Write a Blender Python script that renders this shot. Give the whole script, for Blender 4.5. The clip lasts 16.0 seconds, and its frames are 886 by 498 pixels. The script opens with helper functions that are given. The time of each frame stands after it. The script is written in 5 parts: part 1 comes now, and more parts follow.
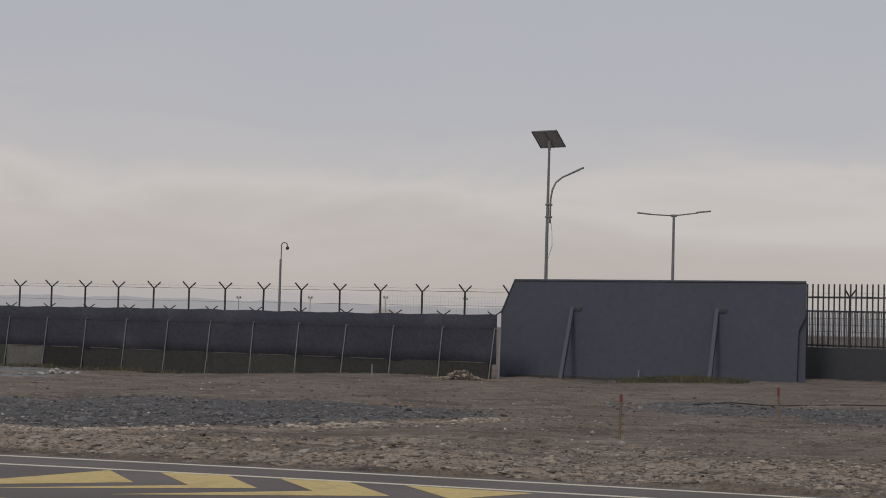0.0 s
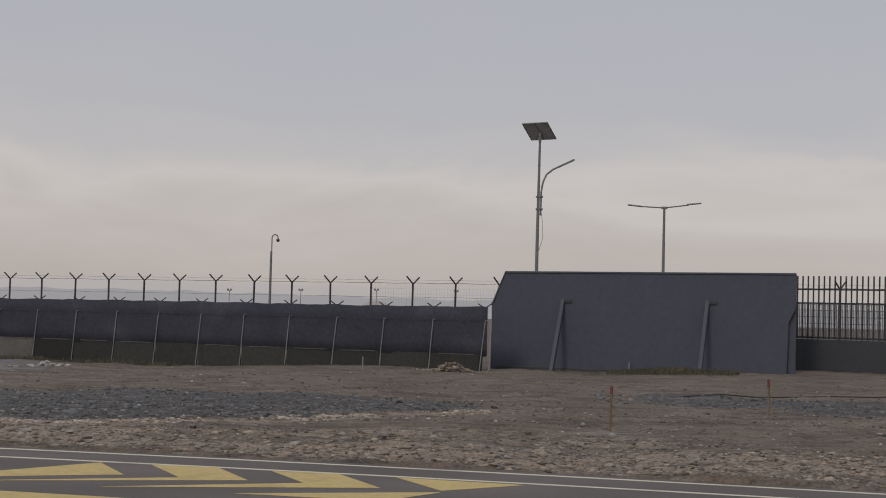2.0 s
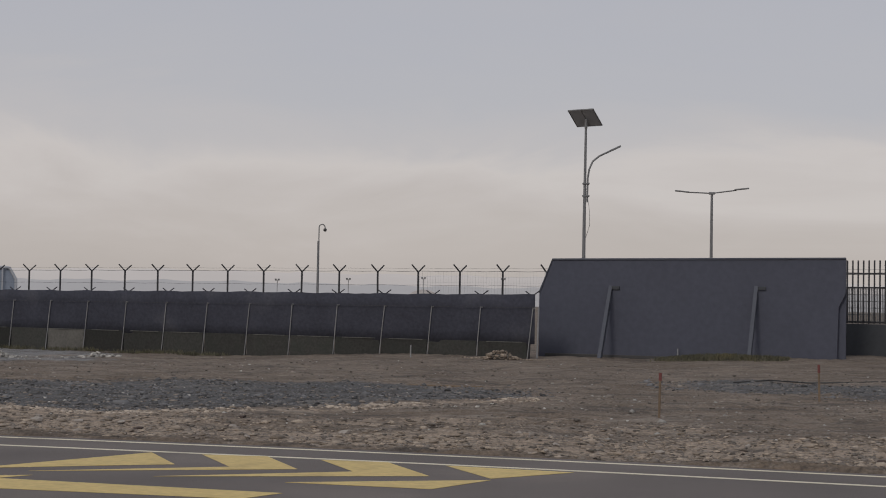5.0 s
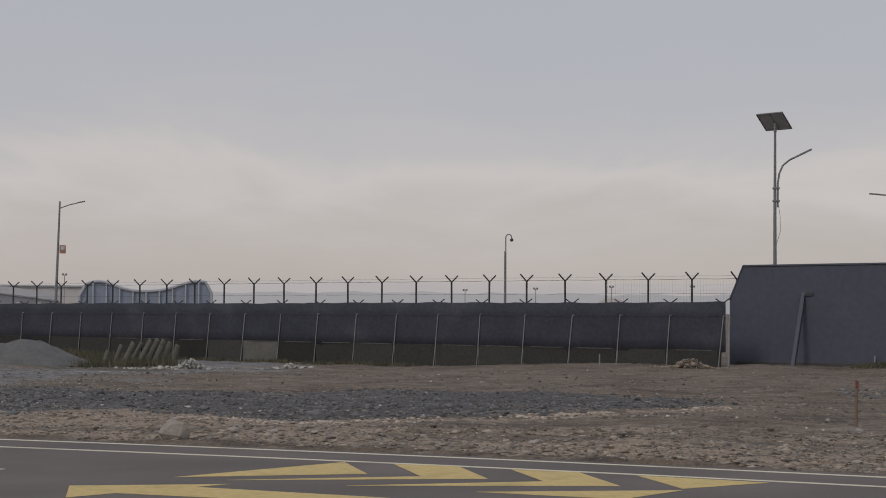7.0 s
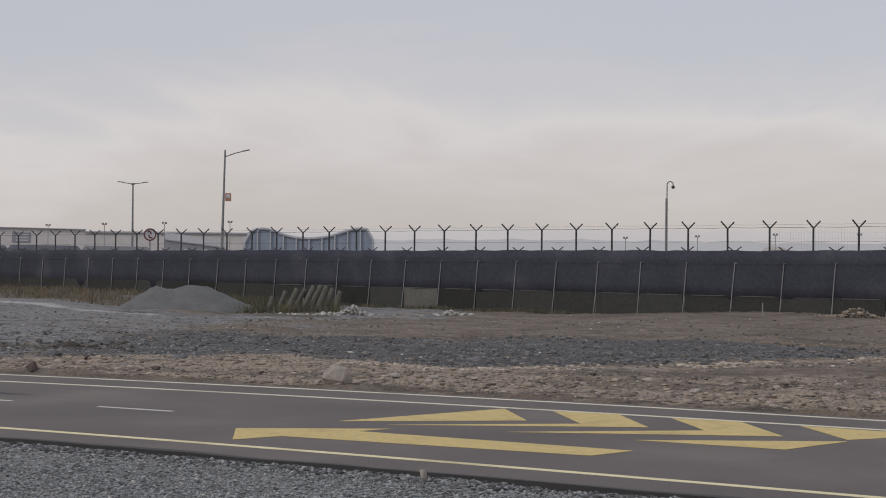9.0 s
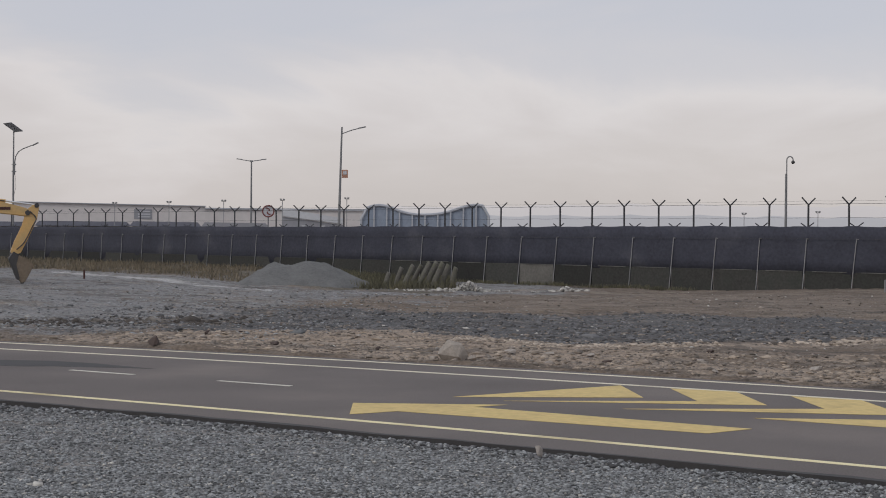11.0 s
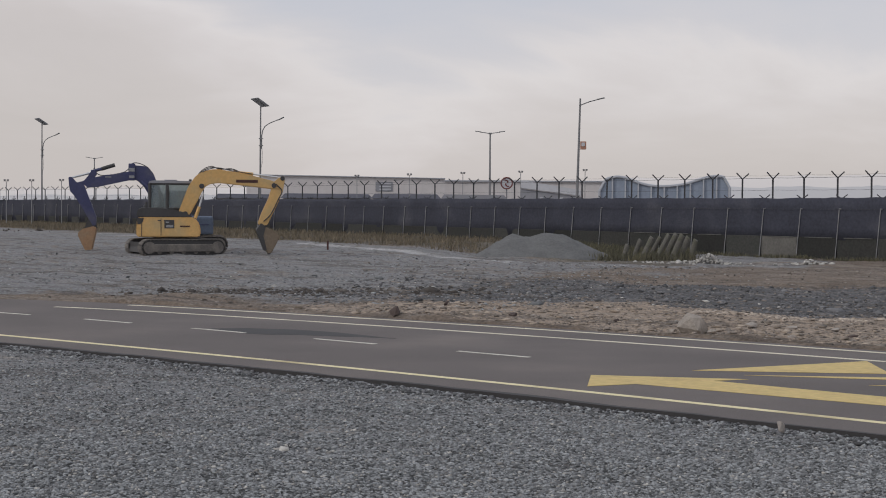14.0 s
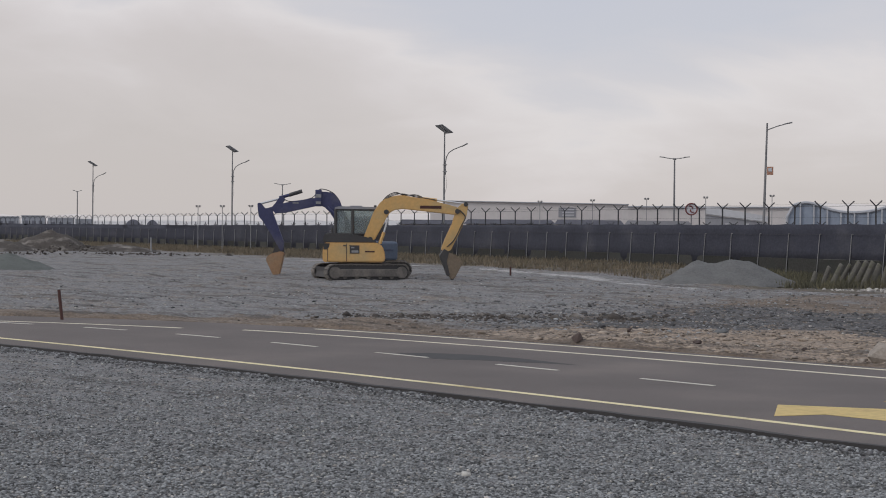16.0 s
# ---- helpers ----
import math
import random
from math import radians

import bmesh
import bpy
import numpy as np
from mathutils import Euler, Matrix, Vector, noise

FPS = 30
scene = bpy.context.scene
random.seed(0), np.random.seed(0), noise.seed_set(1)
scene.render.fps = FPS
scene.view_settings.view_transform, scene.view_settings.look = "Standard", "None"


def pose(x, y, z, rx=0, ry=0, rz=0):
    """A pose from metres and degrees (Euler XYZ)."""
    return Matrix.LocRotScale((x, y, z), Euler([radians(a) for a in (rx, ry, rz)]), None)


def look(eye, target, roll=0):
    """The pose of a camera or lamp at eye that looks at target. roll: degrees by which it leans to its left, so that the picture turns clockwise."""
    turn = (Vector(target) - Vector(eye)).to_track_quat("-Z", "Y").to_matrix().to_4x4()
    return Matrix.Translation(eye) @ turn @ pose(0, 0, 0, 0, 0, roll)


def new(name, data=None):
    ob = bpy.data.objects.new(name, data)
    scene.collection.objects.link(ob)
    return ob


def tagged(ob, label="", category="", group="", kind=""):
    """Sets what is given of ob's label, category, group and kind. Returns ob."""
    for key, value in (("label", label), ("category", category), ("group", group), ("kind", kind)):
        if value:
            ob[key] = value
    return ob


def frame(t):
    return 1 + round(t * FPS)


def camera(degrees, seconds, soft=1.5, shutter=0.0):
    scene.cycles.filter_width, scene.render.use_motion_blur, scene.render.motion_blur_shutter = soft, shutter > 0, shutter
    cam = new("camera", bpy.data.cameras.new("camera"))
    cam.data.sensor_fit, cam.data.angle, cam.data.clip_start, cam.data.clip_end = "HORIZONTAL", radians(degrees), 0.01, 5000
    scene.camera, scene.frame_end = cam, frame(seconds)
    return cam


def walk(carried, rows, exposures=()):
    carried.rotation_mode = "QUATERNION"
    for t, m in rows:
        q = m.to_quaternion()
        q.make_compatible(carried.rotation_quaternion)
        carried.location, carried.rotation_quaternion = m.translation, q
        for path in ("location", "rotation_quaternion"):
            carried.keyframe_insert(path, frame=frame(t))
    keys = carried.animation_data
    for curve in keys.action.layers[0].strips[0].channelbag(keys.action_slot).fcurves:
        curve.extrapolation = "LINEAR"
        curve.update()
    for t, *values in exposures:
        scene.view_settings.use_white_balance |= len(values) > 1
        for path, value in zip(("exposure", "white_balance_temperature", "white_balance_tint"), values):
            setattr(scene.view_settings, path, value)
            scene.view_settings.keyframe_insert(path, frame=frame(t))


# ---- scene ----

# ---------------- camera: stands in one place and pans ----------------
EYE = 2.4
cam = camera(31.70, 16.0, soft=1.0)
TURNS = [  # seconds, yaw to the left, pitch, roll
    (0.0, 0.00, 2.73, 1.54), (0.5, -0.15, 2.75, 1.62), (1.0, -0.01, 2.75, 1.61), (1.5, -0.20, 2.48, 1.52),
    (2.0, -0.35, 2.45, 1.51), (2.5, -0.26, 2.52, 1.56), (3.0, -0.22, 2.58, 1.50), (3.2, -0.16, 2.63, 1.40),
    (5.5, 1.58, 1.89, 0.98), (6.0, 2.55, 2.42, 0.74), (6.5, 6.77, 2.27, 0.08), (7.0, 8.22, 2.25, 0.35),
    (7.5, 9.48, 1.19, 0.69), (8.0, 10.80, 0.54, 0.80), (8.5, 12.50, 0.41, 0.80), (8.7, 13.16, 0.38, 0.69),
    (11.0, 18.31, -0.63, 0.48), (11.5, 19.32, -0.50, 0.81), (12.0, 21.29, -0.78, 0.50), (12.5, 22.92, -0.44, 0.45),
    (13.0, 24.47, -0.74, 0.41), (13.5, 26.07, -1.44, 0.32), (14.0, 27.03, -1.73, 0.39), (14.5, 28.44, -1.90, 0.32),
    (15.0, 30.35, -2.20, 0.35), (15.5, 31.33, -1.13, 0.67), (16.0, 33.74, -0.83, 0.48),
]


def heading(yaw, pitch):
    a, b = radians(yaw), radians(pitch)
    return Vector((-math.sin(a) * math.cos(b), math.cos(a) * math.cos(b), math.sin(b)))


def at(azimuth, distance, z=0.0):
    """A place by its bearing from the camera (degrees, left positive) and its distance over the ground."""
    a = radians(azimuth)
    return Vector((-math.sin(a) * distance, math.cos(a) * distance, z))


STAND = Vector((0, 0, EYE))
walk(cam, [(t, look(STAND, STAND + heading(yaw, pitch), roll)) for t, yaw, pitch, roll in TURNS],
     exposures=[(t, stops, kelvin, 10) for t, stops, kelvin in (
         (0.0, -0.05, 6640), (3.2, -0.05, 6640), (5.5, -0.03, 6620), (6.6, -0.02, 6600), (7.5, -0.07, 6560), (8.7, 0.15, 6480), (11.0, 0.27, 6410),
         (11.5, 0.29, 6400), (13.0, 0.28, 6400), (14.0, 0.29, 6410), (14.5, 0.38, 6390), (15.0, 0.39, 6390), (15.5, 0.38, 6380), (16.0, 0.32, 6380))])

# ---------------- sky and sun ----------------
SUN_AZ, SUN_EL = 150.0, 32.0   # bearing to the left of straight ahead: behind the camera
world = bpy.data.worlds.new("overcast_sky")
scene.world = world
world.use_nodes = True
wn, wl = world.node_tree.nodes, world.node_tree.links
wn.clear()


def wnode(kind, **inputs):
    n = wn.new(kind)
    for k, v in inputs.items():
        n.inputs[k.replace("_", " ")].default_value = v
    return n


tc = wnode("ShaderNodeTexCoord")
sep = wnode("ShaderNodeSeparateXYZ")
wl.new(tc.outputs["Generated"], sep.inputs[0])
stretch = wnode("ShaderNodeMapping")
stretch.inputs["Scale"].default_value = (2.8, 2.8, 9.5)
stretch.inputs["Location"].default_value = (0.35, 0.2, 0.1)
wl.new(tc.outputs["Generated"], stretch.inputs["Vector"])
puffs = wnode("ShaderNodeTexNoise", Scale=1.5, Detail=8.0, Roughness=0.55, Distortion=0.5)
wl.new(stretch.outputs[0], puffs.inputs["Vector"])


def wmath(op, a, b, c=None):
    n = wnode("ShaderNodeMath")
    n.operation = op
    for i, v in enumerate((a, b, c)):
        if isinstance(v, (int, float)):
            n.inputs[i].default_value = v
        elif v is not None:
            wl.new(v, n.inputs[i])
    return n.outputs[0]


# a bank of pale cloud over the horizon haze, with blue-grey above its ragged top; the bank climbs to the left
lift = wmath("MULTIPLY", wmath("MAXIMUM", wmath("SUBTRACT", wmath("MULTIPLY", sep.outputs["X"], -1.0), 0.49), 0.0), 0.34)
dip = wmath("MULTIPLY", wmath("MINIMUM", wmath("MAXIMUM", wmath("SUBTRACT", wmath("MULTIPLY", sep.outputs["X"], -1.0), 0.2), 0.0), 0.25), 0.10)
level = wmath("SUBTRACT", wmath("ADD", sep.outputs["Z"], wmath("MULTIPLY_ADD", puffs.outputs["Fac"], 0.17, -0.085)), wmath("SUBTRACT", lift, dip))
ramp = wnode("ShaderNodeValToRGB")
wl.new(level, ramp.inputs["Fac"])
for pos, col in ((0.0, (0.464, 0.426, 0.411)), (0.045, (0.500, 0.460, 0.447)), (0.072, (0.545, 0.506, 0.498)), (0.091, (0.585, 0.548, 0.540)),
                 (0.110, (0.515, 0.496, 0.510)), (0.145, (0.470, 0.470, 0.505)), (0.26, (0.440, 0.452, 0.508)), (0.6, (0.50, 0.515, 0.56))):
    e = ramp.color_ramp.elements.new(pos)
    e.color = (*col, 1)
ramp.color_ramp.elements.remove(ramp.color_ramp.elements[-1])
ramp.color_ramp.elements.remove(ramp.color_ramp.elements[0])
sky = wnode("ShaderNodeTexSky")
sky.sky_type, sky.sun_disc = "NISHITA", False
sky.sun_elevation, sky.sun_rotation = radians(SUN_EL), radians(-SUN_AZ)
clear_bg = wnode("ShaderNodeBackground", Strength=0.10)
cloud_bg = wnode("ShaderNodeBackground", Strength=1.0)
wl.new(sky.outputs[0], clear_bg.inputs["Color"])
wl.new(ramp.outputs["Color"], cloud_bg.inputs["Color"])
veil = wnode("ShaderNodeMixShader", Fac=0.94)
wl.new(clear_bg.outputs[0], veil.inputs[1])
wl.new(cloud_bg.outputs[0], veil.inputs[2])
wout = wnode("ShaderNodeOutputWorld")
wl.new(veil.outputs[0], wout.inputs["Surface"])

sun = new("sun", bpy.data.lights.new("sun", "SUN"))
sun.data.energy, sun.data.angle, sun.data.color = 0.7, radians(14), (1.0, 0.95, 0.88)
sun.matrix_world = look(at(SUN_AZ, 50, 50 * math.tan(radians(SUN_EL))), (0, 0, 0))

# ---------------- materials ----------------
def material(name, colour, rough=0.7, metal=0.0, vary=0.25, scale=4.0, bump=0.0, fine=40.0, dirt=None, dirt_amount=0.0, island=0.0, per_object=0.0, coat=0.0):
    """Two scales of variation in the colour, an optional dirt colour in patches, and relief."""
    m = bpy.data.materials.new(name)
    m.use_nodes = True
    n, l = m.node_tree.nodes, m.node_tree.links
    b = n["Principled BSDF"]
    b.inputs["Roughness"].default_value, b.inputs["Metallic"].default_value = rough, metal
    b.inputs["Coat Weight"].default_value = coat
    geo = n.new("ShaderNodeNewGeometry")
    big = n.new("ShaderNodeTexNoise")
    big.inputs["Scale"].default_value, big.inputs["Detail"].default_value = scale, 5
    small = n.new("ShaderNodeTexNoise")
    small.inputs["Scale"].default_value, small.inputs["Detail"].default_value = fine, 3
    for t in (big, small):
        l.new(geo.outputs["Position"], t.inputs["Vector"])
    add = n.new("ShaderNodeMath")
    add.operation = "ADD"
    l.new(big.outputs["Fac"], add.inputs[0])
    l.new(small.outputs["Fac"], add.inputs[1])
    val = n.new("ShaderNodeMapRange")
    for k, v in (("From Min", 0.6), ("From Max", 1.4), ("To Min", 1 - vary), ("To Max", 1 + vary)):
        val.inputs[k].default_value = v
    l.new(add.outputs[0], val.inputs["Value"])
    last = val.outputs[0]
    for source, amount in (("Random Per Island", island), ("object", per_object)):
        if amount:
            r = n.new("ShaderNodeMapRange")
            r.inputs["To Min"].default_value, r.inputs["To Max"].default_value = 1 - amount, 1 + amount
            l.new(n.new("ShaderNodeObjectInfo").outputs["Random"] if source == "object" else geo.outputs[source], r.inputs["Value"])
            mul = n.new("ShaderNodeMath")
            mul.operation = "MULTIPLY"
            l.new(last, mul.inputs[0])
            l.new(r.outputs[0], mul.inputs[1])
            last = mul.outputs[0]
    base = n.new("ShaderNodeMix")
    base.data_type = "RGBA"
    base.inputs[6].default_value, base.inputs[7].default_value = (*colour, 1), (*(dirt or colour), 1)
    base.inputs["Factor"].default_value = 0
    if dirt:
        spots = n.new("ShaderNodeMapRange")
        for k, v in (("From Min", 0.62 - 0.3 * dirt_amount), ("From Max", 0.72)):
            spots.inputs[k].default_value = v
        l.new(big.outputs["Fac"], spots.inputs["Value"])
        l.new(spots.outputs[0], base.inputs["Factor"])
    tint = n.new("ShaderNodeVectorMath")
    tint.operation = "SCALE"
    l.new(base.outputs[2], tint.inputs[0])
    l.new(last, tint.inputs["Scale"])
    l.new(tint.outputs[0], b.inputs["Base Color"])
    if bump:
        bp = n.new("ShaderNodeBump")
        bp.inputs["Strength"].default_value, bp.inputs["Distance"].default_value = 0.8, bump
        l.new(add.outputs[0], bp.inputs["Height"])
        l.new(bp.outputs[0], b.inputs["Normal"])
    return m


ASPHALT = material("asphalt", (0.134, 0.114, 0.105), 0.85, vary=0.32, scale=0.35, fine=45, bump=0.008, dirt=(0.150, 0.127, 0.114), dirt_amount=0.3)
PATCH = material("fresh_asphalt", (0.040, 0.037, 0.037), 0.75, vary=0.2, scale=1.5, fine=60)
YELLOW_PAINT = material("yellow_road_paint", (0.63, 0.47, 0.18), 0.7, vary=0.2, scale=1.6, fine=9, dirt=(0.44, 0.32, 0.125), dirt_amount=0.35)
WHITE_PAINT = material("white_road_paint", (0.62, 0.59, 0.52), 0.7, vary=0.15, scale=1.0, fine=20, dirt=(0.40, 0.37, 0.32), dirt_amount=0.3)
CREAM_PAINT = material("cream_road_paint", (0.80, 0.71, 0.43), 0.7, vary=0.12, scale=1.0, fine=20, dirt=(0.48, 0.40, 0.22), dirt_amount=0.3)
GRAVEL_STONE = material("gravel_stone", (0.212, 0.217, 0.219), 0.9, vary=0.3, scale=9, fine=60, island=0.76)
LOT_STONE = material("lot_stone", (0.20, 0.172, 0.148), 0.95, vary=0.2, scale=7, fine=30, island=0.55)
DARK_STONE = material("dark_stone", (0.135, 0.133, 0.136), 0.95, vary=0.2, scale=7, fine=30, island=0.6)
CRUST = material("soil_crust", (0.305, 0.250, 0.200), 0.95, vary=0.3, scale=5, fine=30, island=0.45)
CLOD = material("dry_clod", (0.315, 0.256, 0.202), 0.95, vary=0.2, scale=5, fine=30, island=0.5)
PALE_CRUMB = material("pale_crumbled_soil", (0.40, 0.335, 0.275), 0.95, vary=0.2, scale=5, fine=30, island=0.4)
PALE_RUBBLE = material("pale_rubble", (0.42, 0.40, 0.37), 0.95, vary=0.2, scale=3, fine=20, island=0.35)
HEAP = material("crushed_stone_heap", (0.140, 0.140, 0.138), 0.95, vary=0.25, scale=1.5, fine=10, bump=0.06)
GREEN_HEAP = material("greenish_stone_heap", (0.122, 0.131, 0.122), 0.95, vary=0.2, scale=1.5, fine=14, bump=0.05)
EARTH = material("earth_mound", (0.075, 0.064, 0.056), 0.95, vary=0.35, scale=0.9, fine=6, bump=0.08, dirt=(0.22, 0.20, 0.18), dirt_amount=0.3)
PALE_BOULDER = material("pale_boulder", (0.335, 0.295, 0.255), 0.9, vary=0.25, scale=3, fine=20, bump=0.03)
BOULDER = material("boulder", (0.35, 0.31, 0.275), 0.9, vary=0.25, scale=3, fine=20, bump=0.03)
RED_ROCK = material("red_brown_rock", (0.085, 0.062, 0.055), 0.9, vary=0.25, scale=3, fine=20, bump=0.03)
NETTING = material("shade_netting", (0.046, 0.048, 0.066), 0.9, vary=0.34, scale=0.5, fine=7, bump=0.02, dirt=(0.062, 0.063, 0.076), dirt_amount=0.25)
FAR_CREAM = material("pale_road_paint", (0.72, 0.66, 0.52), 0.7, vary=0.15, scale=1.0, fine=20, dirt=(0.42, 0.38, 0.30), dirt_amount=0.3)
# Trim of the far buildings, paled in colour to stand in for haze.
FIN_GREY = material("pale_blue_trim", (0.43, 0.44, 0.47), 0.6, vary=0.08, scale=0.3, fine=2)
PLINTH = material("stained_concrete", (0.046, 0.045, 0.041), 0.95, vary=0.4, scale=1.3, fine=9, bump=0.01, dirt=(0.030, 0.032, 0.028), dirt_amount=0.6, per_object=0.4)
LIP = material("chipped_concrete_lip", (0.115, 0.112, 0.105), 0.95, vary=0.4, scale=2.5, fine=14)
PALE_PLINTH = material("pale_concrete", (0.135, 0.128, 0.116), 0.95, vary=0.3, scale=0.9, fine=9)
GALV = material("galvanised_steel", (0.42, 0.42, 0.42), 0.55, 0.4, vary=0.15, scale=2, fine=12)
STRUT_WHITE = material("weathered_white_pole", (0.27, 0.27, 0.275), 0.6, vary=0.2, scale=2, fine=12)
DARK_STEEL = material("dark_steel", (0.045, 0.045, 0.05), 0.6, 0.2, vary=0.2, scale=2, fine=12)
POLE_GREY = material("grey_lamp_pole", (0.20, 0.20, 0.205), 0.55, 0.2, vary=0.15, scale=1, fine=9)
WALL_PAINT = material("slate_grey_panel", (0.077, 0.082, 0.113), 0.75, vary=0.16, scale=0.35, fine=4, dirt=(0.066, 0.070, 0.096), dirt_amount=0.5)
WALL_EDGE = material("slate_grey_beam", (0.084, 0.091, 0.115), 0.7, vary=0.12, scale=0.7, fine=6)
GATE_STEEL = material("gate_sheet", (0.05, 0.054, 0.062), 0.7, vary=0.15, scale=0.6, fine=6)
SOLAR = material("solar_cells", (0.03, 0.033, 0.045), 0.35, 0.1, vary=0.1, scale=2, fine=12)
BACKSHEET = material("panel_backsheet", (0.42, 0.43, 0.45), 0.6, vary=0.1, scale=2, fine=12)
RED_PAINT = material("red_paint", (0.17, 0.05, 0.045), 0.7, vary=0.2, scale=4, fine=20)
WOOD = material("weathered_wood", (0.20, 0.145, 0.10), 0.9, vary=0.3, scale=4, fine=30)
DARK_WOOD = material("dark_post", (0.075, 0.035, 0.03), 0.85, vary=0.3, scale=4, fine=30)
# Machine yellow and black are lifted slightly, in place of haze.
MACHINE_YELLOW = material("machine_yellow", (0.645, 0.395, 0.145), 0.5, vary=0.14, scale=1.2, fine=9, dirt=(0.46, 0.33, 0.16), dirt_amount=0.6)
MACHINE_BLUE = material("machine_blue", (0.046, 0.050, 0.122), 0.55, vary=0.2, scale=1.2, fine=9, dirt=(0.085, 0.085, 0.12), dirt_amount=0.45)
PANEL_BLUE = material("faded_blue_panel", (0.10, 0.13, 0.19), 0.6, vary=0.2, scale=1.2, fine=9)
MACHINE_BLACK = material("machine_black", (0.052, 0.050, 0.050), 0.55, vary=0.2, scale=1.5, fine=9)
TRACK_STEEL = material("dusty_track_steel", (0.150, 0.137, 0.124), 0.9, 0.0, vary=0.3, scale=2, fine=14, dirt=(0.21, 0.185, 0.16), dirt_amount=0.5)
BUCKET_RUST = material("worn_bucket_steel", (0.20, 0.155, 0.11), 0.75, 0.1, vary=0.25, scale=2, fine=12, dirt=(0.13, 0.11, 0.09), dirt_amount=0.4)
BUCKET_ORANGE = material("orange_bucket", (0.34, 0.205, 0.115), 0.7, vary=0.2, scale=2, fine=12, dirt=(0.27, 0.19, 0.12), dirt_amount=0.4)
CHROME = material("polished_rod", (0.65, 0.65, 0.66), 0.3, 0.7, vary=0.05)
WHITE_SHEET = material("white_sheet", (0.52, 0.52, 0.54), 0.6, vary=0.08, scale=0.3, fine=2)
# Far cladding, roofs and glass have the distance haze mixed into their colours.
HAZED_BEIGE = material("hazed_beige_cladding", (0.60, 0.56, 0.545), 0.8, vary=0.08, scale=0.1, fine=1)
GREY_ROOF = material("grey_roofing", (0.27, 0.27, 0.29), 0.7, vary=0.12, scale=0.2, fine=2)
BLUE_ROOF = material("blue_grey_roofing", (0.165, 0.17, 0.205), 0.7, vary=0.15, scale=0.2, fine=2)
HAZED_GLASS = material("hazed_blue_glass", (0.26, 0.30, 0.37), 0.25, vary=0.12, scale=0.3, fine=2)
# Pale blue-grey here is haze put into the wall colour.
FAR_BLOCK = material("painted_haze_cladding", (0.37, 0.385, 0.42), 0.8, vary=0.1, scale=0.1, fine=1)
GRASS = material("dry_grass", (0.150, 0.126, 0.088), 0.95, vary=0.2, scale=0.5, fine=3, island=0.45, dirt=(0.22, 0.175, 0.12), dirt_amount=0.6)
ORANGE_CLOTH = material("faded_orange_board", (0.42, 0.22, 0.15), 0.8, vary=0.2, scale=2, fine=12)

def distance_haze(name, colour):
    """Far land with miles of bright haze painted in as emission."""
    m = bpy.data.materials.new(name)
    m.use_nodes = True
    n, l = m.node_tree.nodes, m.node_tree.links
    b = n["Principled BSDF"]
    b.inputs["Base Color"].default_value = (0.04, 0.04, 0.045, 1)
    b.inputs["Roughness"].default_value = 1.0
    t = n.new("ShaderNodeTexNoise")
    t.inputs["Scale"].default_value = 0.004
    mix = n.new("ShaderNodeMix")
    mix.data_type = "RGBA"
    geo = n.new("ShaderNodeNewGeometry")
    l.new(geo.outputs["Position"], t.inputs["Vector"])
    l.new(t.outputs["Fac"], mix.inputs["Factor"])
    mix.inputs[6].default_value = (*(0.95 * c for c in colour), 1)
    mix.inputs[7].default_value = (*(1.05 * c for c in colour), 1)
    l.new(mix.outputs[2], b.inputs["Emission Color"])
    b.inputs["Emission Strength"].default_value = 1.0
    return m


FAR_HILL = distance_haze("far_hills_haze_glow", (0.405, 0.379, 0.374))
NEAR_HILL = distance_haze("nearer_hills_haze_glow", (0.275, 0.270, 0.282))

glass = bpy.data.materials.new("cab_glass")
glass.use_nodes = True
g = glass.node_tree.nodes["Principled BSDF"]
g.inputs["Base Color"].default_value = (0.58, 0.64, 0.64, 1)   # pale tint; a small diffuse share stands in for reflected sky
g.inputs["Roughness"].default_value, g.inputs["Transmission Weight"].default_value, g.inputs["IOR"].default_value = 0.12, 0.85, 1.25


# ---------------- mesh tools ----------------
def link(name, bm, mat, parent=None, label=""):
    me = bpy.data.meshes.new(name)
    bm.to_mesh(me)
    bm.free()
    me.materials.append(mat)
    ob = new(name, me)
    ob.parent = parent
    if label:
        ob["label"] = label
    return ob


def part(name, bm, mat, parent, label=""):
    return link(name, bm, mat, parent, label)


def thing(name, m, label, category, group="", kind=""):
    ob = new(name)
    ob.empty_display_size = 0.2
    ob.matrix_basis = m
    return tagged(ob, label, category, group, kind)


def box(cx, cy, cz, sx, sy, sz, bevel=0.0, bm=None, m=None):
    one = bmesh.new()
    bmesh.ops.create_cube(one, size=1)
    bmesh.ops.scale(one, vec=(sx, sy, sz), verts=one.verts)
    if bevel:
        bmesh.ops.bevel(one, geom=one.edges[:], offset=bevel, segments=2, affect="EDGES", profile=0.6)
    bmesh.ops.translate(one, vec=(cx, cy, cz), verts=one.verts)
    if m:
        one.transform(m)
    return join(bm, one)


def join(bm, one):
    if bm is None:
        return one
    me = bpy.data.meshes.new("tmp")
    one.to_mesh(me)
    one.free()
    bm.from_mesh(me)
    bpy.data.meshes.remove(me)
    return bm


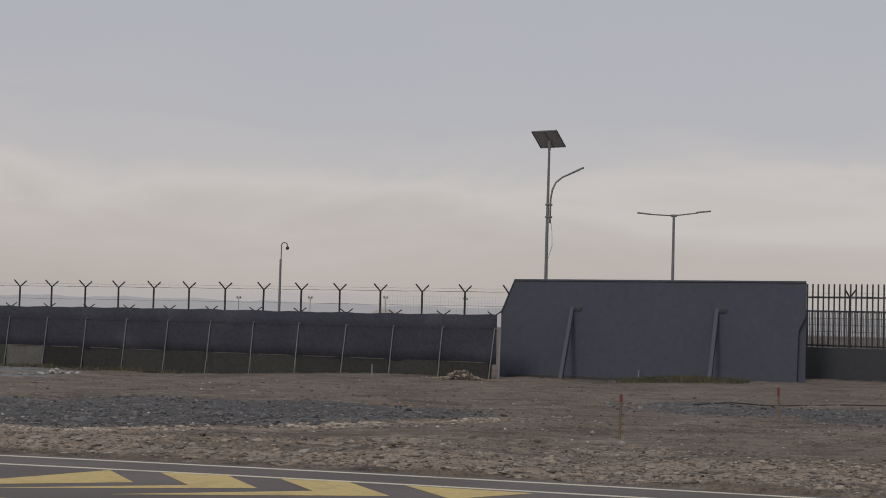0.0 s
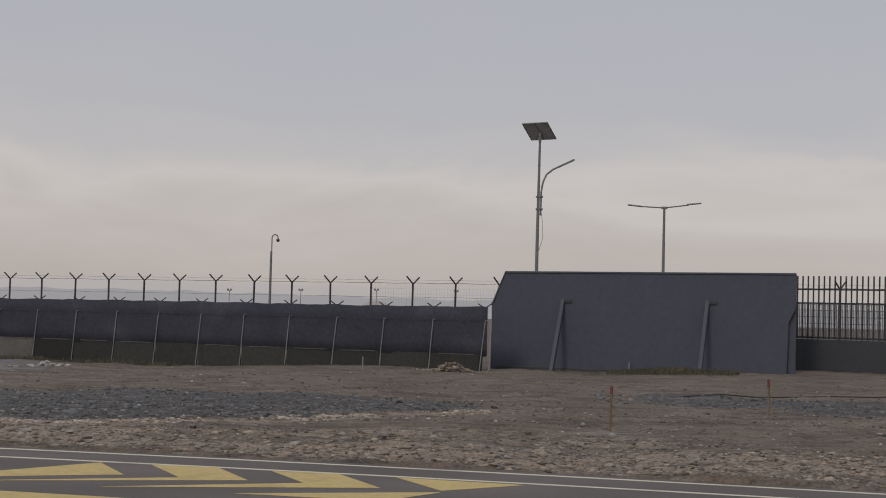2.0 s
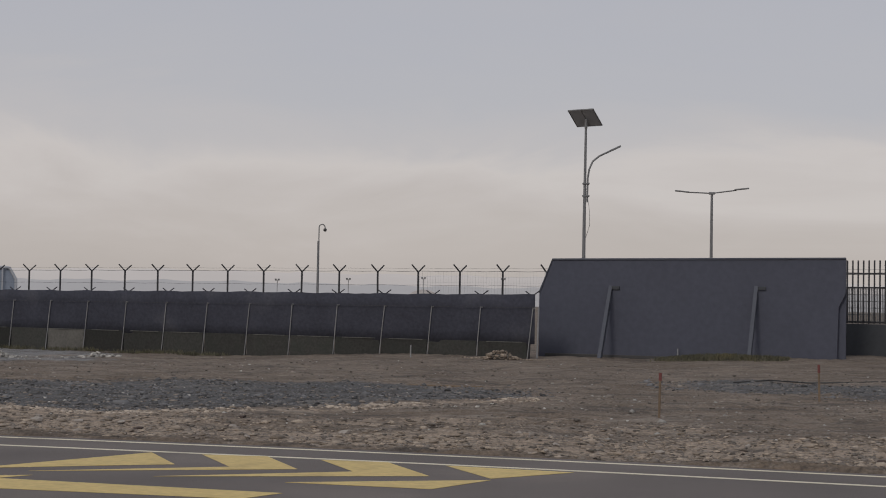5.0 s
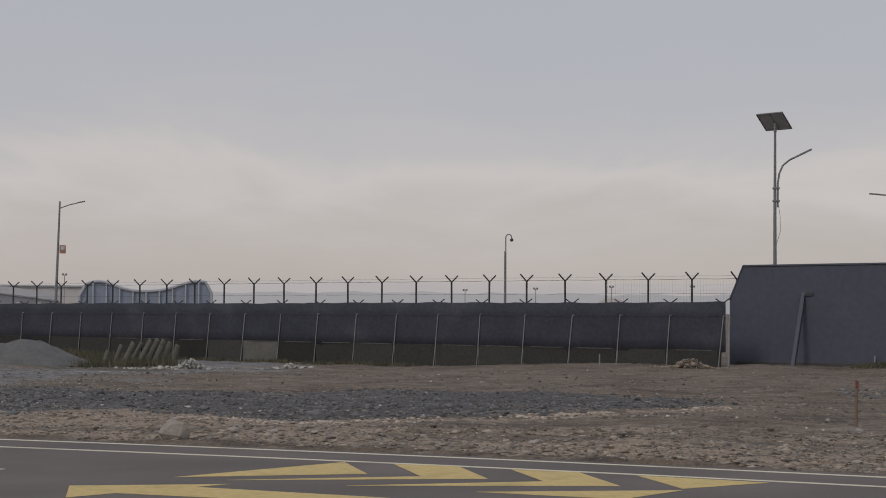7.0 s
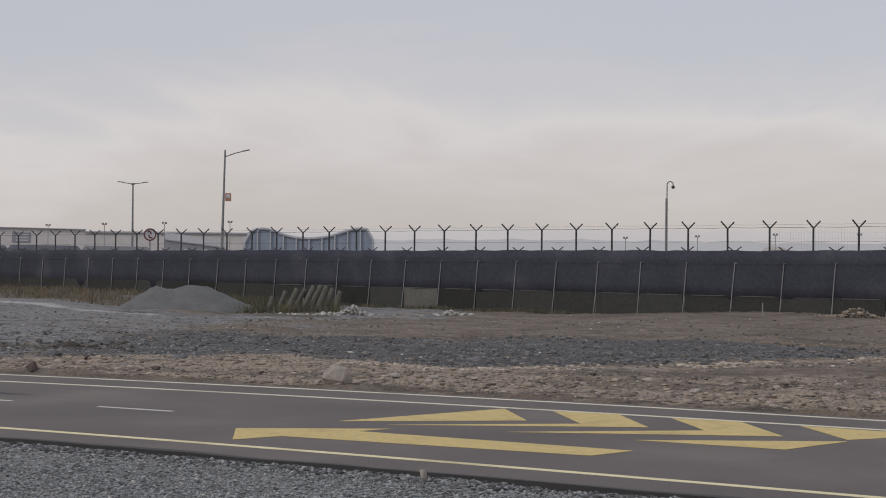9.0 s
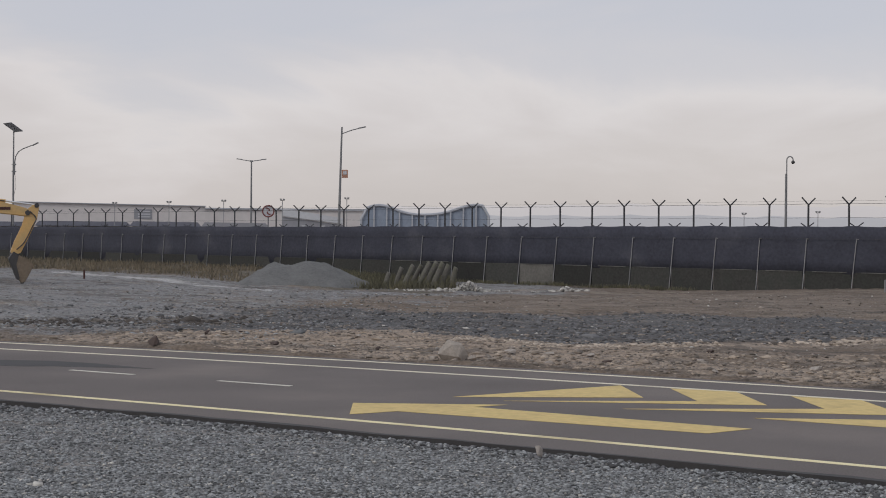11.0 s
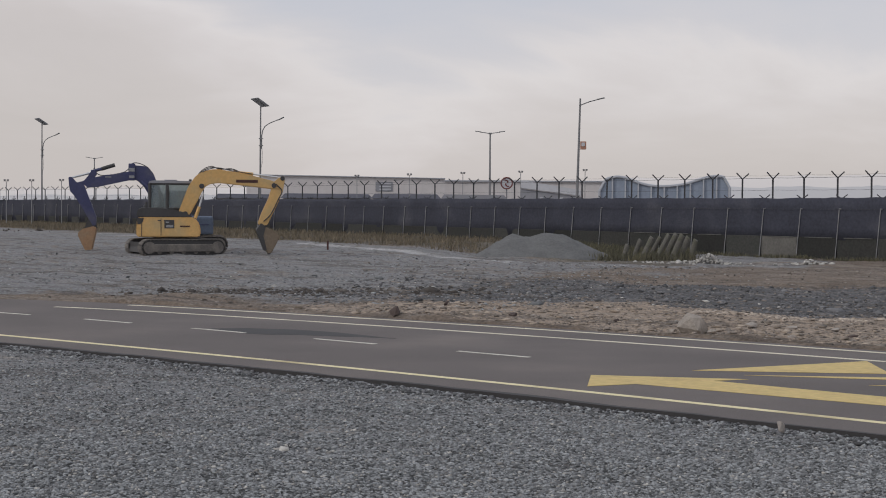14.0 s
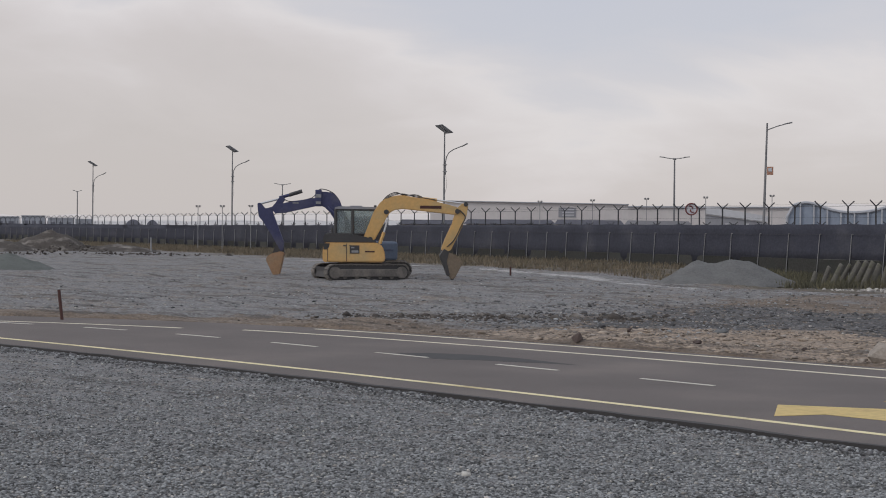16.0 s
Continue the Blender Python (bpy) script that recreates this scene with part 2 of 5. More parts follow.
def tube(points, radius, sides=8, bm=None, end_radius=None):
    """A round bar through the points, tapering to end_radius."""
    own = bm if bm is not None else bmesh.new()
    pts = [Vector(p) for p in points]
    rings = []
    for i, p in enumerate(pts):
        d = (pts[min(i + 1, len(pts) - 1)] - pts[max(i - 1, 0)]).normalized()
        side = d.orthogonal().normalized() if not rings else (last_side - d * last_side.dot(d)).normalized()
        last_side = side
        up = d.cross(side)
        r = radius if end_radius is None else radius + (end_radius - radius) * i / (len(pts) - 1)
        rings.append([own.verts.new(p + r * (math.cos(a) * side + math.sin(a) * up)) for a in (2 * math.pi * k / sides for k in range(sides))])
    for a, b in zip(rings, rings[1:]):
        for k in range(sides):
            own.faces.new((a[k], a[(k + 1) % sides], b[(k + 1) % sides], b[k]))
    own.faces.new(rings[0][::-1])
    own.faces.new(rings[-1])
    return own


def slab(outline, half, bevel=0.0, bm=None):
    """An outline in x and z, made 2 * half thick along y."""
    one = bmesh.new()
    front = [one.verts.new((x, -half, z)) for x, z in outline]
    back = [one.verts.new((x, half, z)) for x, z in outline]
    n = len(outline)
    one.faces.new(front)
    one.faces.new(back[::-1])
    for i in range(n):
        one.faces.new((front[(i + 1) % n], front[i], back[i], back[(i + 1) % n]))
    bmesh.ops.recalc_face_normals(one, faces=one.faces)
    if bevel:
        bmesh.ops.bevel(one, geom=one.edges[:], offset=bevel, segments=2, affect="EDGES")
    return join(bm, one)


def wheel(x, y, z, r, w, sides=20, bm=None):
    return tube([(x, y - w / 2, z), (x, y - w / 2 + 0.02, z), (x, y + w / 2 - 0.02, z), (x, y + w / 2, z)], r, sides, bm)


def flat(outline, z, mat, name, label, category, thick=0.004):
    """Paint lying on the road."""
    bm = bmesh.new()
    top = [bm.verts.new((x, y, z)) for x, y in outline]
    low = [bm.verts.new((x, y, z - thick)) for x, y in outline]
    bm.faces.new(top)
    for i in range(len(top)):
        j = (i + 1) % len(top)
        bm.faces.new((top[j], top[i], low[i], low[j]))
    bmesh.ops.recalc_face_normals(bm, faces=bm.faces)
    if bm.faces[0].normal.z < 0:
        bmesh.ops.reverse_faces(bm, faces=bm.faces)
    return tagged(link(name, bm, mat), label, category, kind="structure")


STONE_SHAPES = []
for k in range(9):
    bm = bmesh.new()
    rnd = random.Random(k + 20)
    for corner in ((1, 0.4, 0.1), (-0.2, 1, -0.3), (-1, -0.1, 0.2), (0.1, -1, -0.1), (0.2, 0.3, 1), (-0.3, -0.4, 0.7), (0.1, 0.1, -1)):
        bm.verts.new(Vector([c + rnd.uniform(-0.45, 0.45) for c in corner]).normalized() * rnd.uniform(0.9, 1.2))
    hull = bmesh.ops.convex_hull(bm, input=bm.verts)
    bmesh.ops.delete(bm, geom=list({g_ for g_ in hull["geom_interior"] + hull["geom_unused"] if isinstance(g_, bmesh.types.BMVert)}), context="VERTS")
    bmesh.ops.triangulate(bm, faces=bm.faces[:])
    bmesh.ops.recalc_face_normals(bm, faces=bm.faces[:])
    bm.verts.index_update()
    bm.verts.ensure_lookup_table()
    STONE_SHAPES.append((np.array([v.co for v in bm.verts]), np.array([[v.index for v in f.verts] for f in bm.faces])))
    bm.free()


def scatter(name, places, sizes, mat, label, category, squash=0.65, seed=1):
    """Many stones in one mesh, lying at the places."""
    rng = np.random.default_rng(seed)
    verts, faces, base = [], [], 0
    kinds = rng.integers(0, len(STONE_SHAPES), len(places))
    for k, (shape, tris) in enumerate(STONE_SHAPES):
        pick = np.nonzero(kinds == k)[0]
        if not len(pick):
            continue
        a = rng.uniform(0, 2 * np.pi, len(pick))
        s = sizes[pick][:, None] * np.stack([rng.uniform(0.8, 1.3, len(pick)), rng.uniform(0.7, 1.1, len(pick)), rng.uniform(squash * 0.8, squash * 1.2, len(pick))], 1)
        v = shape[None] * s[:, None]
        c, sn = np.cos(a)[:, None], np.sin(a)[:, None]
        v = np.stack([c * v[..., 0] - sn * v[..., 1], sn * v[..., 0] + c * v[..., 1], v[..., 2]], -1) + places[pick][:, None]
        verts.append(v.reshape(-1, 3))
        faces.append((tris[None] + (base + len(shape) * np.arange(len(pick)))[:, None, None]).reshape(-1, 3))
        base += len(shape) * len(pick)
    verts, faces = np.concatenate(verts), np.concatenate(faces)
    me = bpy.data.meshes.new(name)
    me.vertices.add(len(verts))
    me.vertices.foreach_set("co", verts.ravel())
    me.loops.add(faces.size)
    me.loops.foreach_set("vertex_index", faces.ravel().astype(np.int32))
    me.polygons.add(len(faces))
    me.polygons.foreach_set("loop_start", np.arange(0, faces.size, 3, dtype=np.int32))
    me.update(calc_edges=True)
    me.materials.append(mat)
    return tagged(new(name, me), label, category, kind="stuff")


# ---------------- ground ----------------
def near_line(x):
    """The road's near, yellow edge line."""
    return 16.53 - 0.2803 * x - 0.00282 * x * x


def far_line(x):
    """The road's inner white line."""
    return 23.10 - 0.266 * x - 0.0039 * x * x - 0.016 * np.maximum(-x - 20.0, 0) ** 2


SHOULDER, VERGE = 0.95, 1.75   # asphalt outside the two lines


def band_low(x):
    """How far beyond the road the dark gravel begins."""
    return np.interp(x, [-26, -17, -14, -12.6, -11.4, -9.5, -8, -5.6, -3.4, -1.5, 0, 3], [3.5, 4.2, 6.6, 7.4, 5.6, 5.5, 5.0, 7.0, 9.5, 11.3, 13.4, 16.5])


def band_high(x):
    """How far beyond the road the dark gravel ends."""
    return np.interp(x, [-26, -14.5, -12, -10, -2.7, 3], [15.0, 15.8, 16.8, 18.4, 19.4, 19.4])


def smooth(v, lo, hi):
    t = np.clip((v - lo) / (hi - lo), 0, 1)
    return t * t * (3 - 2 * t)


def waves(x, y, size, seed):
    """Cheap smooth unevenness, about -1 to 1."""
    rng = np.random.default_rng(seed)
    total = np.zeros_like(x)
    for i in range(7):
        a, f, p = rng.uniform(0, 6.28), rng.uniform(0.5, 1.8) / size, rng.uniform(0, 6.28)
        total = total + np.sin((x * np.cos(a) + y * np.sin(a)) * 6.28 * f + p + 1.3 * np.sin((x * np.sin(a) - y * np.cos(a)) * 3.1 * f))
    return total / 3.5


def height(x, y):
    x, y = np.asarray(x, float), np.asarray(y, float)
    near, far = near_line(np.clip(x, -60, 45)) - SHOULDER, far_line(np.clip(x, -60, 45)) + VERGE
    in_near = smooth(near - y, -0.30, -0.08)
    in_far = smooth(y - far, -0.35, 0.1)
    ridges = 0.5 - np.abs(waves(x, y, 1.3, 4))
    furrows = 0.045 * waves(x * 0.32, y, 1.5, 8) * smooth(waves(x * 0.4, y, 6.0, 9), -0.5, 0.4)
    bumps = furrows + 0.05 * waves(x, y, 5.0, 3) + 0.035 * ridges + 0.028 * waves(x, y, 0.7, 5) * smooth(waves(x, y, 6.0, 7), -0.6, 0.3)
    lot = 0.03 + bumps * (1 - smooth(y, 80, 130)) + 0.30 * smooth(x, 5, 18) * smooth(y, 48, 68) - 0.40 * smooth(-x, 3, 13) * (1 - smooth(-x, 28, 42)) * smooth(y, 52, 68)
    lawn = -0.055 + 0.015 * waves(x, y, 2.0, 6)
    return -0.30 + in_far * (lot + 0.30) + in_near * (lawn + 0.30)


xs = np.concatenate([[-3000, -1500, -700, -400, -250, -180, -140], np.arange(-115, -62, 1.5), np.arange(-62, 24, 0.22), np.arange(24, 30, 0.6), np.arange(30, 60, 1.5), [70, 100, 160, 300, 600, 1500, 3000]])
ys = np.concatenate([[-3000, -800, -200, -60, -20, -5, 0, 3], np.arange(6, 22, 0.3), np.arange(22, 36, 0.12), np.arange(36, 48, 0.22), np.arange(48, 80, 0.6), np.arange(80, 120, 3), [130, 160, 220, 350, 600, 1200, 2500, 4500]])
gx, gy = np.meshgrid(xs, ys)
gz = height(gx, gy)
nx = len(xs)
idx = np.arange(gx.size).reshape(gx.shape)
quads = np.stack([idx[:-1, :-1], idx[:-1, 1:], idx[1:, 1:], idx[1:, :-1]], -1).reshape(-1, 4)
me = bpy.data.meshes.new("ground")
me.from_pydata(np.stack([gx, gy, gz], -1).reshape(-1, 3).tolist(), [], quads.tolist())
me.shade_smooth()
ground = tagged(new("ground", me), "bare building lot of grey gravel, brown soil and pale rubble", "ground", kind="structure")
# what the soil is made of, place by place: dark gravel, pale rubble
far0 = far_line(np.clip(gx, -60, 45)) + VERGE
wob = waves(gx, gy, 9.0, 11)
near_gravel = smooth(near_line(np.clip(gx, -60, 45)) - SHOULDER + 0.3 - gy, 0, 0.3)
depth = gy - far0
band_lo = band_low(gx) + 0.4 * wob
band_hi = band_high(gx) + 1.2 * wob
band = smooth(depth, band_lo, band_lo + 1.2) * (1 - smooth(depth, band_hi - 2.0, band_hi + 1.0)) * (1 - smooth(gx, -1.0, 3.0)) * smooth(gx, -26, -18)
band = np.maximum(band, smooth(gx, 4.5, 8.5) * smooth(depth, 20.3 + wob, 22.3 + wob) * (1 - smooth(depth, 26 + wob, 29 + wob)))
left_grey = smooth(-gx, 16 + 2 * wob, 21 + 2 * wob) * smooth(depth, 1.0 + 0.5 * wob, 3.0 + wob) * smooth(-gx + 0.5 * depth, 18, 22) * (0.65 + 0.35 * smooth(waves(gx, gy * 2.2, 11.0, 17), -0.35, 0.35))
pale = smooth(depth, 0.1, 0.7) * (1 - smooth(depth, 4.0 + 1.5 * wob, 9.0 + 1.5 * wob)) * np.maximum(0.35 + 0.65 * smooth(waves(gx, gy * 1.6, 7, 12), -0.4, 0.3), 0.95 * smooth(-gx, 3, 7) * (1 - smooth(-gx, 17, 21)))
pale *= 1 - 0.85 * smooth(-gx, 17, 21)
pale = np.maximum(pale, 0.8 * np.exp(-((depth - band_lo + 0.5) / 0.8) ** 2) * smooth(gx, -20, -14) * (1 - smooth(gx, 0, 6)))
white_edge = np.exp(-((gy - (66.0 - 0.52 * (gx + 30) - 1.5)) / 0.9) ** 2) * smooth(-gx, 18, 26) * (1 - smooth(-gx, 68, 80)) * smooth(waves(gx, gy, 12, 14), -0.6, 0.1)
off_fence = gx * math.sin(radians(26)) + gy * math.cos(radians(26)) - 63.1
turf = smooth(off_fence, -16 + 1.5 * wob, -13 + 1.5 * wob) * (1 - smooth(off_fence, 1, 3)) * smooth(np.degrees(np.arctan2(-gx, np.maximum(gy, 1))), 17.5, 18.5) * (gy > 20)
turf *= 1 - smooth(-gx, 100, 115)
for key, v in (("turf", turf), ("grey_gravel", np.maximum(near_gravel, left_grey * (1 - turf))), ("dark_gravel", band * (1 - left_grey)), ("pale_rubble", pale * (1 - 0.4 * left_grey)), ("lime_dust", white_edge)):
    me.attributes.new(key, "FLOAT", "POINT").data.foreach_set("value", np.clip(v, 0, 1).ravel().astype(np.float32))

soil = bpy.data.materials.new("lot_soil")
soil.use_nodes = True
sn, sl = soil.node_tree.nodes, soil.node_tree.links
sb = sn["Principled BSDF"]
sb.inputs["Roughness"].default_value = 0.95
sg = sn.new("ShaderNodeNewGeometry")


def soil_noise(scale, detail=6, rough=0.6):
    n = sn.new("ShaderNodeTexNoise")
    n.inputs["Scale"].default_value, n.inputs["Detail"].default_value, n.inputs["Roughness"].default_value = scale, detail, rough
    sl.new(sg.outputs["Position"], n.inputs["Vector"])
    return n.outputs["Fac"]


def soil_range(src, lo, hi, a=0.0, b=1.0):
    n = sn.new("ShaderNodeMapRange")
    for k, v in (("From Min", lo), ("From Max", hi), ("To Min", a), ("To Max", b)):
        n.inputs[k].default_value = v
    sl.new(src, n.inputs["Value"])
    return n.outputs[0]


def soil_math(op, a, b):
    n = sn.new("ShaderNodeMath")
    n.operation = op
    for i, v in enumerate((a, b)):
        if isinstance(v, float):
            n.inputs[i].default_value = v
        else:
            sl.new(v, n.inputs[i])
    return n.outputs[0]


def soil_mix(fac, a, colour):
    n = sn.new("ShaderNodeMix")
    n.data_type = "RGBA"
    sl.new(fac, n.inputs["Factor"])
    if isinstance(a, tuple):
        n.inputs[6].default_value = (*a, 1)
    else:
        sl.new(a, n.inputs[6])
    n.inputs[7].default_value = (*colour, 1)
    return n.outputs[2]


patchy, mid, grit = soil_noise(0.35), soil_noise(1.6), soil_noise(14.0, 4)
colour = soil_mix(soil_range(patchy, 0.38, 0.62), (0.147, 0.111, 0.083), (0.212, 0.166, 0.128))
for key, shade, second in (("pale_rubble", (0.335, 0.264, 0.203), mid), ("grey_gravel", (0.222, 0.219, 0.220), mid), ("dark_gravel", (0.098, 0.097, 0.100), mid), ("turf", (0.112, 0.096, 0.070), mid), ("lime_dust", (0.46, 0.45, 0.44), mid)):
    at_node = sn.new("ShaderNodeAttribute")
    at_node.attribute_name = key
    ragged = soil_math("ADD", at_node.outputs["Fac"], soil_range(second, 0.25, 0.75, -0.42, 0.42))
    colour = soil_mix(soil_range(ragged, 0.32, 0.72), colour, shade)
light_bits = soil_range(soil_noise(5.5, 5, 0.7), 0.60, 0.70, 0.0, 0.5)
colour = soil_mix(light_bits, colour, (0.33, 0.30, 0.265))
dark_bits = soil_range(soil_noise(3.1, 6, 0.7), 0.585, 0.68, 0.0, 0.6)
colour = soil_mix(dark_bits, colour, (0.085, 0.075, 0.068))
streak_map = sn.new("ShaderNodeMapping")   # wheel ruts and graded streaks along the road
streak_map.inputs["Rotation"].default_value = (0, 0, radians(14))
streak_map.inputs["Scale"].default_value = (0.16, 1.5, 1.0)
sl.new(sg.outputs["Position"], streak_map.inputs["Vector"])
streaks = sn.new("ShaderNodeTexNoise")
streaks.inputs["Scale"].default_value, streaks.inputs["Detail"].default_value, streaks.inputs["Roughness"].default_value = 1.0, 7, 0.65
sl.new(streak_map.outputs[0], streaks.inputs["Vector"])
colour = soil_mix(soil_range(streaks.outputs["Fac"], 0.53, 0.61, 0.0, 0.70), colour, (0.074, 0.062, 0.054))
colour = soil_mix(soil_range(streaks.outputs["Fac"], 0.45, 0.36, 0.0, 0.55), colour, (0.27, 0.235, 0.20))
flake_map = sn.new("ShaderNodeMapping")   # broken crust in short ridges along the road
flake_map.inputs["Rotation"].default_value = (0, 0, radians(14))
flake_map.inputs["Scale"].default_value = (0.9, 2.6, 1.0)
sl.new(sg.outputs["Position"], flake_map.inputs["Vector"])
flakes = sn.new("ShaderNodeTexNoise")
flakes.inputs["Scale"].default_value, flakes.inputs["Detail"].default_value, flakes.inputs["Roughness"].default_value = 1.0, 8, 0.72
sl.new(flake_map.outputs[0], flakes.inputs["Vector"])
colour = soil_mix(soil_range(flakes.outputs["Fac"], 0.53, 0.60, 0.0, 0.55), colour, (0.078, 0.066, 0.058))
colour = soil_mix(soil_range(flakes.outputs["Fac"], 0.45, 0.38, 0.0, 0.45), colour, (0.29, 0.252, 0.215))
sc = sn.new("ShaderNodeVectorMath")
sc.operation = "SCALE"
sl.new(colour, sc.inputs[0])
sl.new(soil_range(grit, 0.3, 0.7, 0.62, 1.38), sc.inputs["Scale"])
sl.new(sc.outputs[0], sb.inputs["Base Color"])
sbump = sn.new("ShaderNodeBump")
sbump.inputs["Strength"].default_value, sbump.inputs["Distance"].default_value = 1.0, 0.05
sl.new(soil_math("ADD", soil_math("MULTIPLY", mid, 2.0), soil_math("ADD", grit, flakes.outputs["Fac"])), sbump.inputs["Height"])
sl.new(sbump.outputs[0], sb.inputs["Normal"])
me.materials.append(soil)

# ---------------- road ----------------
def strip(name, lo, hi, z, mat, label, x0=-60.0, x1=40.0, step=0.5, low=-0.25, category="road"):
    """A ribbon along the road between two lines, with edges going down."""
    bm = bmesh.new()
    rows = []
    for x in np.arange(x0, x1 + step / 2, step):
        a, b = float(lo(x)), float(hi(x))
        rows.append([bm.verts.new(p) for p in ((x, a, low), (x, a, z), (x, b, z), (x, b, low))])
    for p, q in zip(rows, rows[1:]):
        for k in range(3):
            bm.faces.new((p[k], q[k], q[k + 1], p[k + 1]))
    bmesh.ops.recalc_face_normals(bm, faces=bm.faces)
    return tagged(link(name, bm, mat), label, category, kind="structure")


def ragged(x, seed):
    return 0.05 * waves(np.array([x]), np.array([0.0]), 2.2, seed)[0] + 0.03 * waves(np.array([x]), np.array([1.0]), 1.1, seed + 5)[0]


strip("road", lambda x: near_line(x) - SHOULDER + ragged(x, 21), lambda x: far_line(x) + VERGE + ragged(x, 22), 0.0, ASPHALT, "narrow dark grey asphalt road with worn painted lines")
strip("road_edge", lambda x: near_line(x) - SHOULDER + ragged(x, 21) - 0.004, lambda x: near_line(x) - SHOULDER + ragged(x, 21) + 0.10 + ragged(x, 25), 0.003, PATCH, "broken dark bitumen edge of the road")
strip("edge_line", lambda x: near_line(x) - 0.07, lambda x: near_line(x) + 0.07, 0.004, CREAM_PAINT, "pale yellow painted edge line on the asphalt", low=0.0, category="road marking")
for x0, x1, shift in ((-60.0, -25.0, -0.3), (-23.5, 40.0, 0.04)):   # worn away where the side track joins
    strip("edge_line", lambda x: far_line(x) + shift - 0.065, lambda x: far_line(x) + shift + 0.065, 0.004, FAR_CREAM, "cream painted line beside the far kerbless edge", x0, x1, low=0.0, category="road marking")
strip("edge_line", lambda x: far_line(x) + 1.31, lambda x: far_line(x) + 1.44, 0.004, FAR_CREAM, "cream painted outer edge line of the road", -22.5, low=0.0, category="road marking")
MARKS = "hatched road markings"
for outline in (
    [(-8.0, 20.24), (-7.55, 18.98), (-7.08, 19.55), (-2.84, 18.80), (-2.40, 19.43), (-6.30, 20.42), (-5.94, 20.85)],
    [(-6.96, 21.55), (-5.04, 24.20), (-4.36, 22.55)],
    [(-4.22, 24.03), (-3.20, 23.92), (-2.54, 22.22), (-6.13, 21.33), (-3.53, 22.36)],
    [(-2.34, 23.58), (-1.32, 23.40), (-0.65, 21.67), (-4.34, 20.98), (-1.73, 22.05)],
    [(-0.45, 23.10), (1.40, 22.50), (0.20, 21.50)],
    [(-2.52, 20.59), (0.20, 21.32), (-0.57, 20.17)],
):
    tagged(flat(outline, 0.006, YELLOW_PAINT, "road_marking", "yellow painted hatch marking on dark asphalt", "road marking"), group=MARKS)
for k in (-6, -5, -4, 0, 1, 2, 3, 4, 5, 6, 7, 8):   # dashes of the lane line
    x = -10.46 - 3.14 * k
    mid_y = lambda u: float(near_line(u) + (far_line(u) - near_line(u)) * (0.49 + 0.004 * max(0, -u - 10) + 0.00055 * max(0, -u - 10) ** 2))
    a, b = Vector((x - 0.70, mid_y(x - 0.70))), Vector((x + 0.70, mid_y(x + 0.70)))
    n2 = Vector((-(b - a).y, (b - a).x)).normalized() * 0.05
    tagged(flat([tuple(a - n2), tuple(b - n2), tuple(b + n2), tuple(a + n2)], 0.006, WHITE_PAINT, "lane_dash", "short white dash of the lane line on asphalt", "road marking"), group="lane dashes")
ring = [(-17.1, 24.0), (-16.6, 24.42), (-15.6, 24.62), (-14.7, 24.5), (-14.0, 24.24), (-13.1, 23.91), (-13.8, 23.87), (-14.4, 23.72), (-14.95, 23.68), (-15.4, 23.45), (-15.85, 23.40), (-16.4, 23.72)]
flat(ring, 0.003, PATCH, "asphalt_patch", "darker patch in the grey asphalt", "road patch", 0.003)

# ---------------- the two fences ----------------
def fence_frame(azimuth, distance):
    """Origin, direction to the left along the fence, and direction to the far side."""
    a = radians(azimuth)
    away = Vector((-math.sin(a), math.cos(a), 0))
    return away * distance, Vector((-math.cos(a), -math.sin(a), 0)), away


NEAR0, ALONG, AWAY = fence_frame(-26.0, 63.1)
BAY = 2.5


def near_top(s):
    return 2.82 - 0.0039 * (s - 30)


def on_near(s, off=0.0, z=0.0):
    p = NEAR0 + ALONG * s + AWAY * (off - 0.05 * max(0, s - 125))   # the line bends inwards far along
    return Vector((p.x, p.y, z))


TURN_NEAR = Matrix.Translation((0, 0, 0)) @ Matrix(((-ALONG.x, AWAY.x, 0, 0), (-ALONG.y, AWAY.y, 0, 0), (0, 0, 1, 0), (0, 0, 0, 1)))
near_fence = thing("netted_fence", Matrix(), "perimeter fence covered in dark shade netting on a concrete plinth", "fence")
# netting: one long cloth with folds and an uneven hem
S0, S1 = 28.0, 330.0
cols = np.concatenate([np.arange(S0, 140, 0.4), np.arange(140, S1, 1.6)])
bm = bmesh.new()
rnd = random.Random(5)
sheet = []
for s in cols:
    ph = ((s - 35.81) / BAY) % 1
    sag = 0.04 * math.sin(math.pi * ph)
    top = near_top(s) + 0.03 - sag + 0.012 * math.sin(s * 0.31) + rnd.uniform(-0.012, 0.012)
    fold = 0.03 * math.sin(s * 1.7) + 0.02 * math.sin(s * 4.3 + 1) + 0.03 * math.sin(math.pi * ph)
    sheet.append([bm.verts.new(on_near(s, -0.06 + fold * w, z)) for z, w in ((0.63 - 0.38 * float(smooth(s, 66, 78)) + 0.03 * math.sin(s * 2.1), 0.3), (1.2, 1), (1.8, -0.7), (2.3, 0.6), (top, 0.1))])
for p, q in zip(sheet, sheet[1:]):
    for k in range(4):
        bm.faces.new((p[k], q[k], q[k + 1], p[k + 1]))
net = part("netting", bm, NETTING, near_fence, "dark blue-black shade netting")
net.data.shade_smooth()
net.modifiers.new("thick", "SOLIDIFY").thickness = 0.01
part("end_post", tube([on_near(27.86, -0.1, -0.3), on_near(27.80, -0.1, 2.3)], 0.036, 8), STRUT_WHITE, near_fence, "pale end post")
line = []
